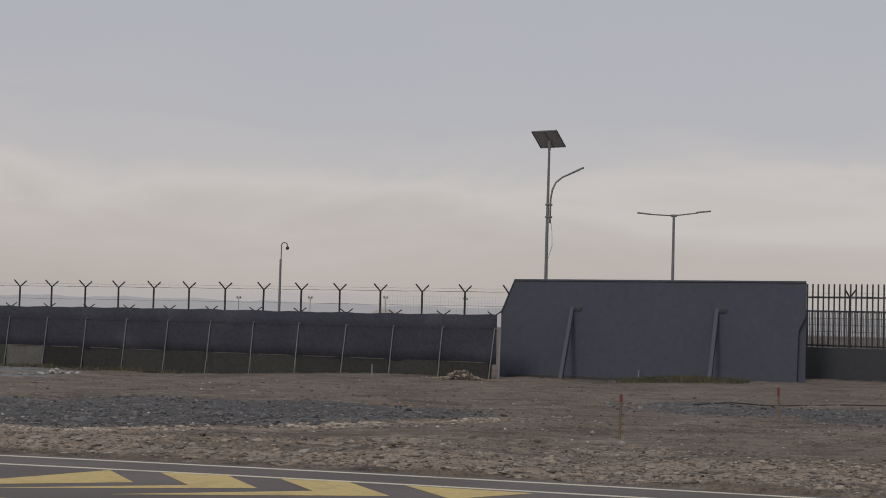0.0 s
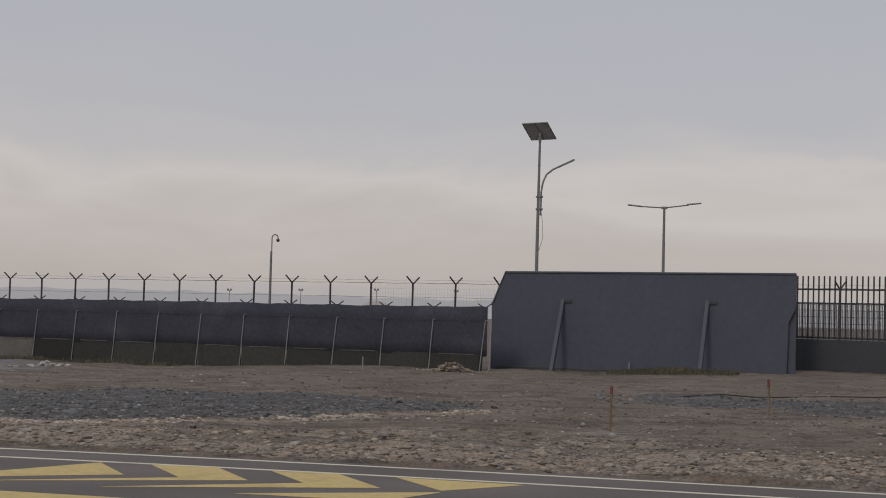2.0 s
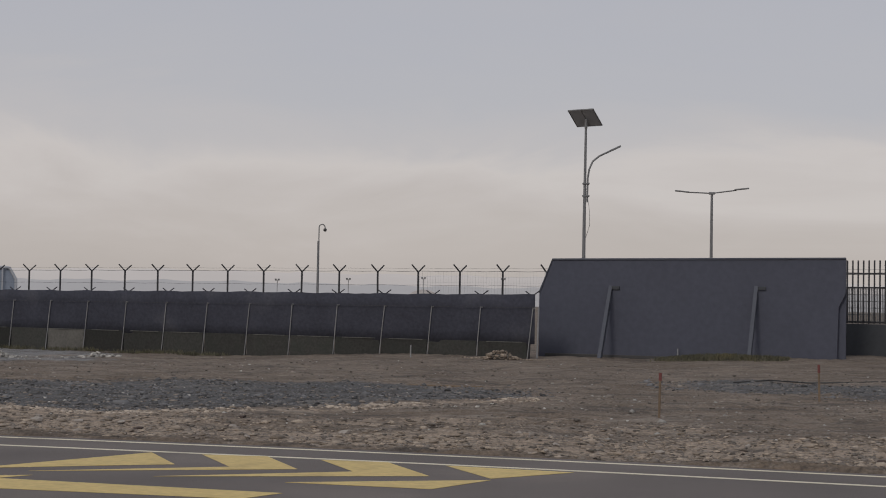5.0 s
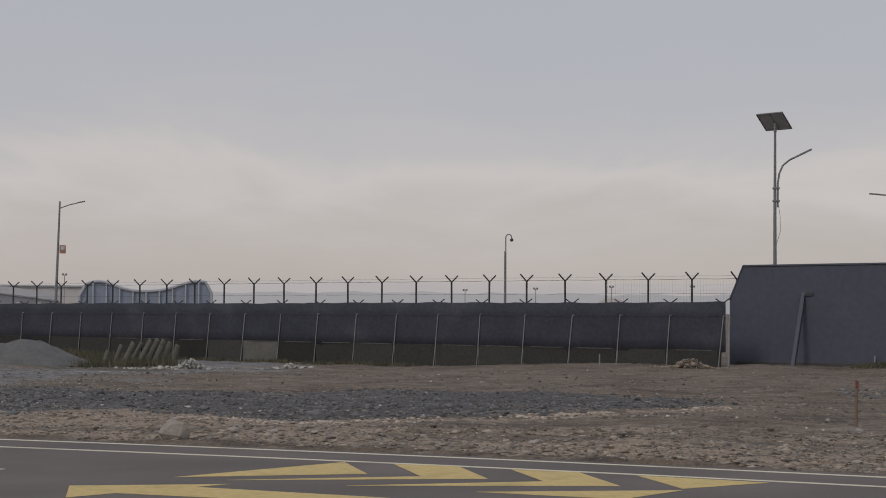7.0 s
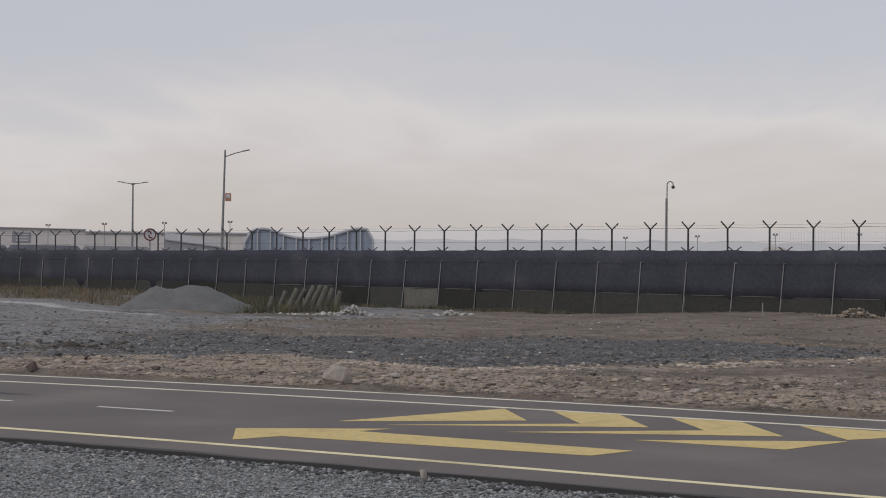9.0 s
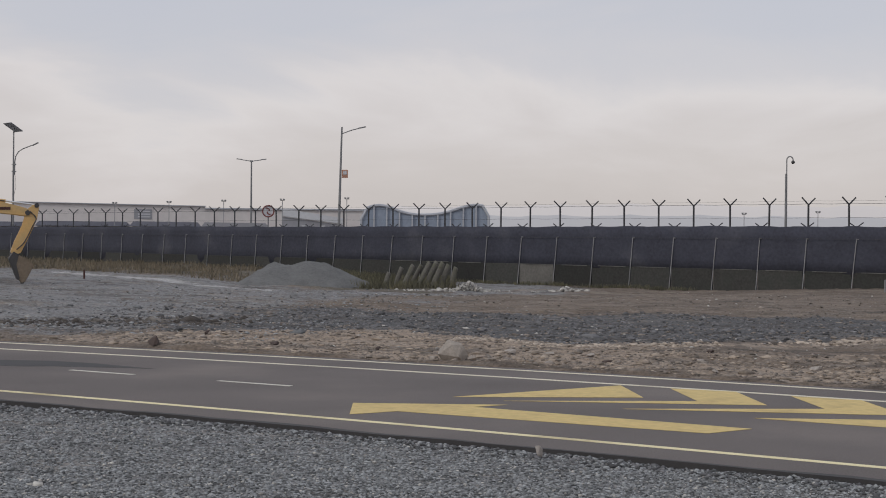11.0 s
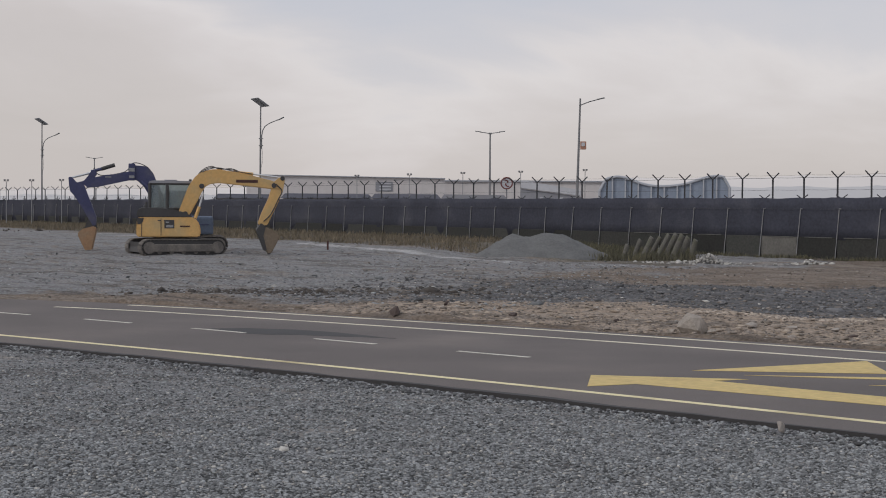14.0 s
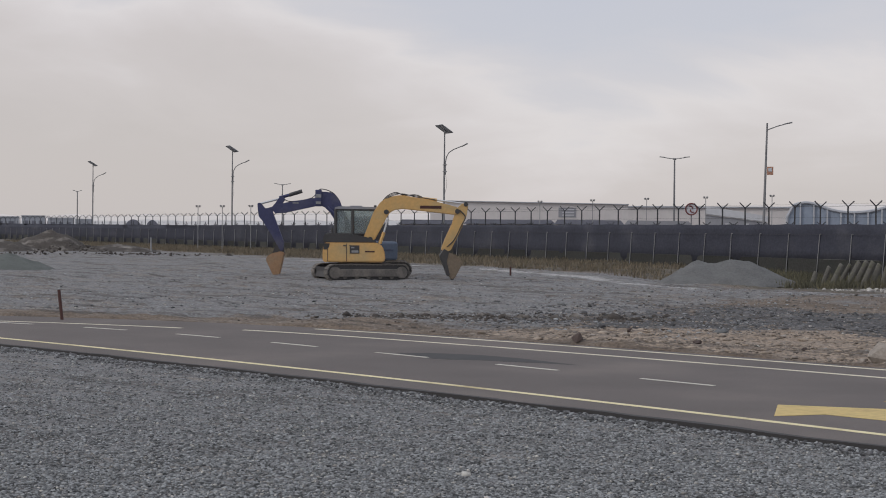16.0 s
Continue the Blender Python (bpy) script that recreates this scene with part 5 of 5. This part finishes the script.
        part("tooth", box(x, -0.34 + 0.17 * k, z - 0.02, 0.10, 0.07, 0.16, 0.02), MACHINE_BLACK, bucket)
    # blade at the back of the tracks
    blade = part("blade", slab([(-2.10, 0.14), (-2.04, 0.14), (-1.98, 0.36), (-2.01, 0.58), (-2.07, 0.58), (-2.05, 0.38)], 1.0, 0.01), MACHINE_BLACK, ex)
    blade.matrix_basis = Matrix.Translation((-0.10, 0, 0)) @ Matrix.Rotation(radians(17), 4, "Z")
    part("blade_arm", box(-1.6, 0.45, 0.42, 0.9, 0.12, 0.14, 0.02), TRACK_STEEL, blade)
    part("blade_arm", box(-1.6, -0.45, 0.42, 0.9, 0.12, 0.14, 0.02), TRACK_STEEL, blade)
    return ex


def blue_excavator(m):
    ex = thing("excavator", m, "dark blue crawler excavator with an orange bucket, behind the yellow one", "excavator", "excavators")
    undercarriage(ex, 0.0, 0.3, 3.4, 1.8, 0.75)
    K = 37.5
    S = lambda pts: [((674 - px) / K, (490 - py) / K) for px, py in pts]
    house = part("house", box(0.35, 0, 1.24, 2.2, 2.0, 0.84, 0.10), PANEL_BLUE, ex, "faded blue engine housing")
    part("seam", box(0.2, 1.01, 1.28, 1.5, 0.02, 0.03), MACHINE_BLUE, house)
    part("seam", box(-0.76, 0.0, 1.30, 0.02, 1.9, 0.06), MACHINE_BLUE, house)
    cab = part("cab", box(0.85, 0.50, 2.2, 1.2, 0.9, 1.25, 0.08), MACHINE_BLUE, ex)
    part("window", box(0.85, 0.955, 2.45, 0.9, 0.02, 0.7), glass, cab)
    boom = part("boom", slab(S([(640, 428), (618, 392), (604, 366), (600, 355), (594, 347), (586, 342), (576, 341), (562, 340), (560, 351), (508, 360), (494, 363), (490, 370), (493, 379), (502, 379), (560, 366), (570, 366), (580, 372), (590, 388), (604, 416), (622, 434)]), 0.16, 0.025), MACHINE_BLUE, ex, "dark blue angled boom")
    jx, jz = S([(563, 352)])[0]
    joint = part("boom_joint", box(jx, 0, jz, 0.30, 0.46, 0.78, 0.04), MACHINE_BLUE, boom)
    part("joint_plate", box(jx, 0.24, jz + 0.1, 0.26, 0.03, 0.16), STRUT_WHITE, joint)
    part("joint_plate", box(jx, 0.24, jz - 0.22, 0.24, 0.03, 0.12), STRUT_WHITE, joint)
    part("worn_strip", box(S([(523, 357)])[0][0], 0.17, S([(523, 361)])[0][1], 0.28, 0.02, 0.05), STRUT_WHITE, boom)
    arm = part("arm", slab(S([(456, 362), (461, 361), (470, 371), (482, 368), (490, 358), (495, 350), (502, 349), (504, 356), (497, 366), (500, 378), (488, 380), (482, 374), (490, 396), (503, 430), (503, 444), (497, 446), (480, 416), (466, 394), (459, 386), (457, 376)]), 0.15, 0.02), MACHINE_BLUE, ex, "dark blue dipper arm")
    c = S([(494, 352), (512, 347), (534, 340)])
    part("cylinder", tube([(c[0][0], 0, c[0][1]), (c[1][0], 0, c[1][1])], 0.075, 10), MACHINE_BLUE, arm)
    part("cylinder", tube([(c[1][0], 0, c[1][1]), (c[2][0], 0, c[2][1])], 0.09, 10), MACHINE_BLACK, arm)
    r = S([(460, 363), (494, 354)])
    part("cylinder_rod", tube([(r[0][0], 0.05, r[0][1]), (r[1][0], 0.05, r[1][1])], 0.05, 8), CHROME, arm, "bright cylinder rod")
    for y in (-0.3, 0.3):
        b = S([(612, 400), (594, 392), (578, 368)])
        part("boom_cylinder", tube([(b[0][0], y, b[0][1]), (b[2][0], y, b[2][1])], 0.08, 8), MACHINE_BLUE, ex)
    part("hose", hose(S([(600, 362), (590, 344), (566, 336), (550, 352), (510, 358), (498, 346)]), -0.18, 0.022), MACHINE_BLACK, ex)
    bucket = part("bucket", slab(S([(482, 450), (497, 446), (504, 448), (502, 460), (497, 482), (493, 493), (488, 494), (480, 478), (472, 461), (474, 455)]), 0.42, 0.03), BUCKET_ORANGE, ex, "orange-brown bucket")
    part("bucket_ear", slab(S([(482, 452), (490, 430), (503, 436), (504, 450), (494, 458)]), 0.13, 0.02), MACHINE_BLACK, bucket)
    for k in range(5):
        x, z = S([(490, 494)])[0]
        part("tooth", box(x, -0.34 + 0.17 * k, z - 0.02, 0.09, 0.07, 0.14, 0.02), MACHINE_BLACK, bucket)
    return ex


yellow_excavator(pose(-41.3, 55.85, 0.0, 0, 0, 37.5))
blue_excavator(pose(-43.2, 59.45, 0.0, 0, 0, 36.2 + 180.0))

# ---------------- loose stone and grass, as stuff ----------------
rng = np.random.default_rng(7)


def spread(n, az0, az1, d0, d1, keep, power=2.0):
    """n places between two bearings and two distances, denser near the eye for a larger power."""
    a = np.radians(rng.uniform(az0, az1, n))
    u = rng.uniform(0, 1, n)
    d = 1 / (1 / d0 ** (power - 1) * (1 - u) + 1 / d1 ** (power - 1) * u) ** (1 / (power - 1))
    x, y = -np.sin(a) * d, np.cos(a) * d
    k = keep(x, y)
    return np.stack([x[k], y[k], height(x[k], y[k])], 1)


def below_road(x, y):
    return y < near_line(x) - SHOULDER - 0.02


p = spread(240000, -2, 52, 11.8, 36, below_road, 2.4)
s = np.minimum(np.exp(rng.normal(math.log(0.0148), 0.42, len(p))), 0.032)
p[:, 2] += 0.1 * s
scatter("foreground_gravel", p, s, GRAVEL_STONE, "loose grey crushed gravel beside the road", "gravel", 0.5, seed=2)
p = spread(12000, -2, 53, 11.8, 38, below_road, 2.2)
s = np.minimum(np.exp(rng.normal(math.log(0.0115), 0.4, len(p))), 0.026)
p[:, 2] += 0.35 * s
scatter("pale_pebbles", p, s, PALE_RUBBLE, "scattered pale pebbles in the grey gravel", "gravel", seed=3)
# The darker half paints in the shade and gaps among the edge stones.
for n, mat, sd in ((6000, DARK_STONE, 4), (5000, GRAVEL_STONE, 14)):
    x = rng.uniform(-36, 6, n)
    off = np.abs(rng.normal(0, 0.22, n))
    y = near_line(x) - SHOULDER - 0.02 - off
    s = np.minimum(np.exp(rng.normal(math.log(0.022), 0.42, n)), 0.045)
    scatter("edge_stones", np.stack([x, y, height(x, y) + 0.3 * s], 1), s, mat, "coarser grey stones heaped along the asphalt edge", "gravel", 0.55, seed=sd)


def on_lot(lo, hi, x0=-80.0, x1=30.0, wobble=1.5):
    def keep(x, y):
        dp = y - far_line(np.clip(x, -60, 45)) - VERGE
        w = wobble * waves(x, y, 7, 31)
        return (dp > lo + w * (lo > 0.5)) & (dp < hi + w) & (x > x0) & (x < x1)
    return keep


p = spread(26000, -17, 42, 23, 42, on_lot(0.15, 7.5), 2)
s = np.minimum(np.exp(rng.normal(math.log(0.025), 0.55, len(p))), 0.085)
scatter("verge_rubble", p, s, LOT_STONE, "brown and pale clods and stones along the verge", "rubble", 0.45, seed=5)
p = spread(34000, -17, 36, 23, 38, on_lot(0.2, 6.0), 2)
p = p[p[:, 0] + rng.normal(0, 1.5, len(p)) > -18]
p = p[waves(p[:, 0], p[:, 1], 3.0, 61) + rng.normal(0, 0.3, len(p)) > -0.25]
s = np.minimum(np.exp(rng.normal(math.log(0.025), 0.6, len(p))), 0.085)
scatter("dry_clods", p, s, CLOD, "flat pale-brown clods of dry soil on the verge", "rubble", 0.28, seed=15)
slab_rng = np.random.default_rng(77)
a_ = np.radians(slab_rng.uniform(-17, 36, 9000))
d_ = slab_rng.uniform(23, 40, 9000)
x_, y_ = -np.sin(a_) * d_, np.cos(a_) * d_
k_ = on_lot(0.3, 4.2)(x_, y_) & (x_ > -19) & (waves(x_, y_, 2.2, 83) + slab_rng.normal(0, 0.25, 9000) > 0.05)
p_ = np.stack([x_[k_], y_[k_], height(x_[k_], y_[k_])], 1)
scatter("soil_crusts", p_, np.minimum(np.exp(slab_rng.normal(math.log(0.06), 0.5, len(p_))), 0.15), CRUST, "flat broken crusts of pale dry soil on the verge", "rubble", 0.34, seed=17)
n = 2600   # pale crumbled edge of the gravel spread
x = rng.uniform(-10.5, 1.5, n)
y = far_line(x) + VERGE + band_low(x) + 0.4 * waves(x, far_line(x) + VERGE + band_low(x), 9.0, 11) - 0.35 + rng.normal(0, 0.28, n)
k = waves(x, y, 4.0, 71) > -0.45
x, y = x[k], y[k]
s = np.minimum(np.exp(rng.normal(math.log(0.042), 0.5, len(x))), 0.11)
scatter("pale_crumbs", np.stack([x, y, height(x, y)], 1), s, PALE_CRUMB, "pale crumbled soil along the dark gravel", "rubble", 0.42, seed=18)


def in_band(x, y):
    dp = y - far_line(np.clip(x, -60, 45)) - VERGE
    w = waves(x, y, 9.0, 11) + rng.normal(0, 0.5, len(x))
    return (dp > band_low(x) + 0.3 + 0.4 * w) & (dp < band_high(x) - 0.3 + 1.2 * w) & (x > -23) & (x < 2.0)


p = spread(26000, -10, 34, 30, 58, in_band, 2)
s = np.exp(rng.normal(math.log(0.032), 0.5, len(p)))
scatter("dark_gravel", p, s, DARK_STONE, "dark grey broken stone spread on the lot", "gravel", 0.55, seed=6)
p = spread(5000, -17, -3, 38, 64, on_lot(20.8, 28, 5, 30, 1.2), 2)
s = np.exp(rng.normal(math.log(0.032), 0.5, len(p)))
scatter("dark_gravel", p, s, DARK_STONE, "dark grey broken stone spread on the lot", "gravel", 0.55, seed=16)
p = spread(18000, 18, 52, 28, 75, on_lot(3.5, 50, -90, -14, 2.5), 2)
s = np.exp(rng.normal(math.log(0.025), 0.5, len(p)))
scatter("lot_gravel", p, s, GRAVEL_STONE, "grey broken stone spread on the lot", "gravel", 0.5, seed=8)
p = spread(9000, -17, 30, 34, 66, on_lot(6, 40, -30, 22), 2)
s = np.exp(rng.normal(math.log(0.028), 0.5, len(p)))
scatter("lot_rubble", p, s, LOT_STONE, "scattered brown stones and clods on the lot", "rubble", 0.5, seed=9)
p = spread(900, -17, 52, 28, 74, on_lot(3, 46, -90, 24), 1.6)
s = np.exp(rng.normal(math.log(0.034), 0.45, len(p)))
scatter("pale_stones", p, s, PALE_RUBBLE, "pale broken stones strewn over the lot", "rubble", 0.6, seed=10)


n = 900   # line of freshly turned brown earth
u = rng.uniform(0, 1, n)
x = -24.5 + 7.5 * u + rng.normal(0, 0.6, n)
y = 33.2 + 3.4 * u + rng.normal(0, 0.8, n)
s = np.exp(rng.normal(math.log(0.05), 0.5, n))
scatter("earth_clods", np.stack([x, y, height(x, y)], 1), s, EARTH, "dark brown clods of turned earth on the lot", "earth", 0.6, seed=33)


def pile(azimuth, d, w, h, n, size, mat, label, seed):
    r_ = np.random.default_rng(seed)
    c = at(azimuth, d)
    q = r_.normal(0, 1, (n, 2)) * (w / 2, w / 5)
    z = np.maximum(0, h * np.exp(-(q[:, 0] / (w * 0.35)) ** 2) * r_.uniform(0, 1, n))
    ca, sa = math.cos(radians(azimuth)), math.sin(radians(azimuth))
    x, y = c.x + q[:, 0] * ca - q[:, 1] * sa, c.y + q[:, 0] * sa + q[:, 1] * ca
    s_ = np.exp(r_.normal(math.log(size), 0.4, n))
    scatter("rubble_pile", np.stack([x, y, height(x, y) + z], 1), s_, mat, label, "rubble", 0.7, seed)


pile(17.35, 73.5, 1.3, 0.44, 330, 0.06, PALE_RUBBLE, "pile of white broken concrete by the fence", 21)
pile(18.9, 72.0, 1.2, 0.05, 30, 0.08, PALE_RUBBLE, "few white stones by the leaning pillars", 22)
pile(13.75, 72.5, 0.8, 0.16, 60, 0.08, PALE_RUBBLE, "white broken stones at the fence foot", 23)
pile(15.2, 72.0, 0.8, 0.04, 20, 0.07, PALE_RUBBLE, "white broken stones at the fence foot", 24)
pile(-0.8, 67.3, 1.7, 0.42, 330, 0.05, CLOD, "brown broken stones heaped by the fence", 25)
pile(44.6, 120.0, 6.0, 0.25, 90, 0.075, EARTH, "strewn rubble before the earth mounds", 26)
pile(47.2, 122.0, 9.0, 0.9, 260, 0.075, EARTH, "strewn rubble before the earth mounds", 27)
pile(32.8, 15.3, 0.12, 0.0, 3, 0.05, PALE_RUBBLE, "pair of white stones in the gravel", 28)


def grass(name, places, h, seed, label, mat=GRASS):
    r_ = np.random.default_rng(seed)
    n_ = len(places)
    a = r_.uniform(0, np.pi, n_)
    w = r_.uniform(0.014, 0.034, n_)
    hh = h * r_.uniform(0.35, 1.2, n_)
    lean = r_.normal(0, 0.25, (n_, 2)) * hh[:, None]
    side = np.stack([np.cos(a) * w, np.sin(a) * w, np.zeros(n_)], 1)
    tip = places + np.stack([lean[:, 0], lean[:, 1], hh], 1)
    verts = np.stack([places - side, places + side, tip], 1).reshape(-1, 3)
    me_ = bpy.data.meshes.new(name)
    me_.from_pydata(verts.tolist(), [], np.arange(3 * n_).reshape(-1, 3).tolist())
    me_.materials.append(mat)
    return tagged(new(name, me_), label, "grass", kind="stuff")


def fence_strip(n_, s0, s1, o0, o1, clump):
    s_ = rng.uniform(s0, s1, n_)
    o_ = rng.uniform(o0, o1, n_)
    x = NEAR0.x + ALONG.x * s_ + AWAY.x * o_
    y = NEAR0.y + ALONG.y * s_ + AWAY.y * o_
    k = waves(x, y, clump, 41) + rng.normal(0, 0.35, n_) > -0.35
    return np.stack([x[k], y[k], height(x[k], y[k]) - 0.02], 1)


GREEN = material("green_weeds", (0.108, 0.102, 0.068), 0.95, vary=0.2, scale=0.8, fine=4, island=0.4, dirt=(0.15, 0.13, 0.07), dirt_amount=0.4)
q = fence_strip(130000, 54, 205, -15.0, -0.3, 5)
bearing, far_off = np.degrees(np.arctan2(-q[:, 0], q[:, 1])), np.hypot(q[:, 0], q[:, 1])
q = q[(bearing > 21.6 + 0.5 * waves(q[:, 0], q[:, 1], 6, 45)) & (far_off > 79 * (bearing < 26.5))]
grass("grass_strip", q[::2], 0.30, 51, "dry yellow-green grass along the fence foot")
q = fence_strip(40000, 48, 80, -12, -0.5, 4)
bearing = np.degrees(np.arctan2(-q[:, 0], q[:, 1]))
q = q[(bearing > 17.9 + 0.3 * waves(q[:, 0], q[:, 1], 4, 46)) & (bearing < 22.2) & (np.hypot(q[:, 0], q[:, 1]) > 75.5 + waves(q[:, 0], q[:, 1], 3, 47))]
grass("grass_strip", q, 0.42, 52, "green weeds round the leaning pillars", GREEN)
grass("grass_strip", fence_strip(3500, 44, 62, -1.6, -0.3, 3), 0.22, 53, "thin weeds along the concrete plinth", GREEN)
n = 6000
u = rng.uniform(0, 1, n)
q = np.stack([rng.normal(0, 0.45, n)], 1)[:, 0]
c0, c1 = np.array(at(-6.5, 69.0)[:2]), np.array(at(-11.2, 67.5)[:2])
xy = c0 + (c1 - c0) * u[:, None] + np.stack([q * 0.3, q], 1)
z = 0.18 * np.sin(np.pi * u) * np.exp(-(q / 0.6) ** 2)
grass("grass_mound", np.stack([xy[:, 0], xy[:, 1], height(xy[:, 0], xy[:, 1]) + z - 0.03], 1), 0.15, 54, "low green weeds before the grey wall", GREEN)
mid_c = (c0 + c1) / 2
heap("earth_ridge", (mid_c[0], mid_c[1]), 3.4, 0.8, 0.22, EARTH, "low weedy earth ridge before the grey wall", 7.0, [(0, 0, 3.2, 0.7, 1.0), (1.2, 0, 1.8, 0.7, 0.9)], "earth ridge").rotation_euler = (0, 0, math.atan2(c1[1] - c0[1], c1[0] - c0[0]))
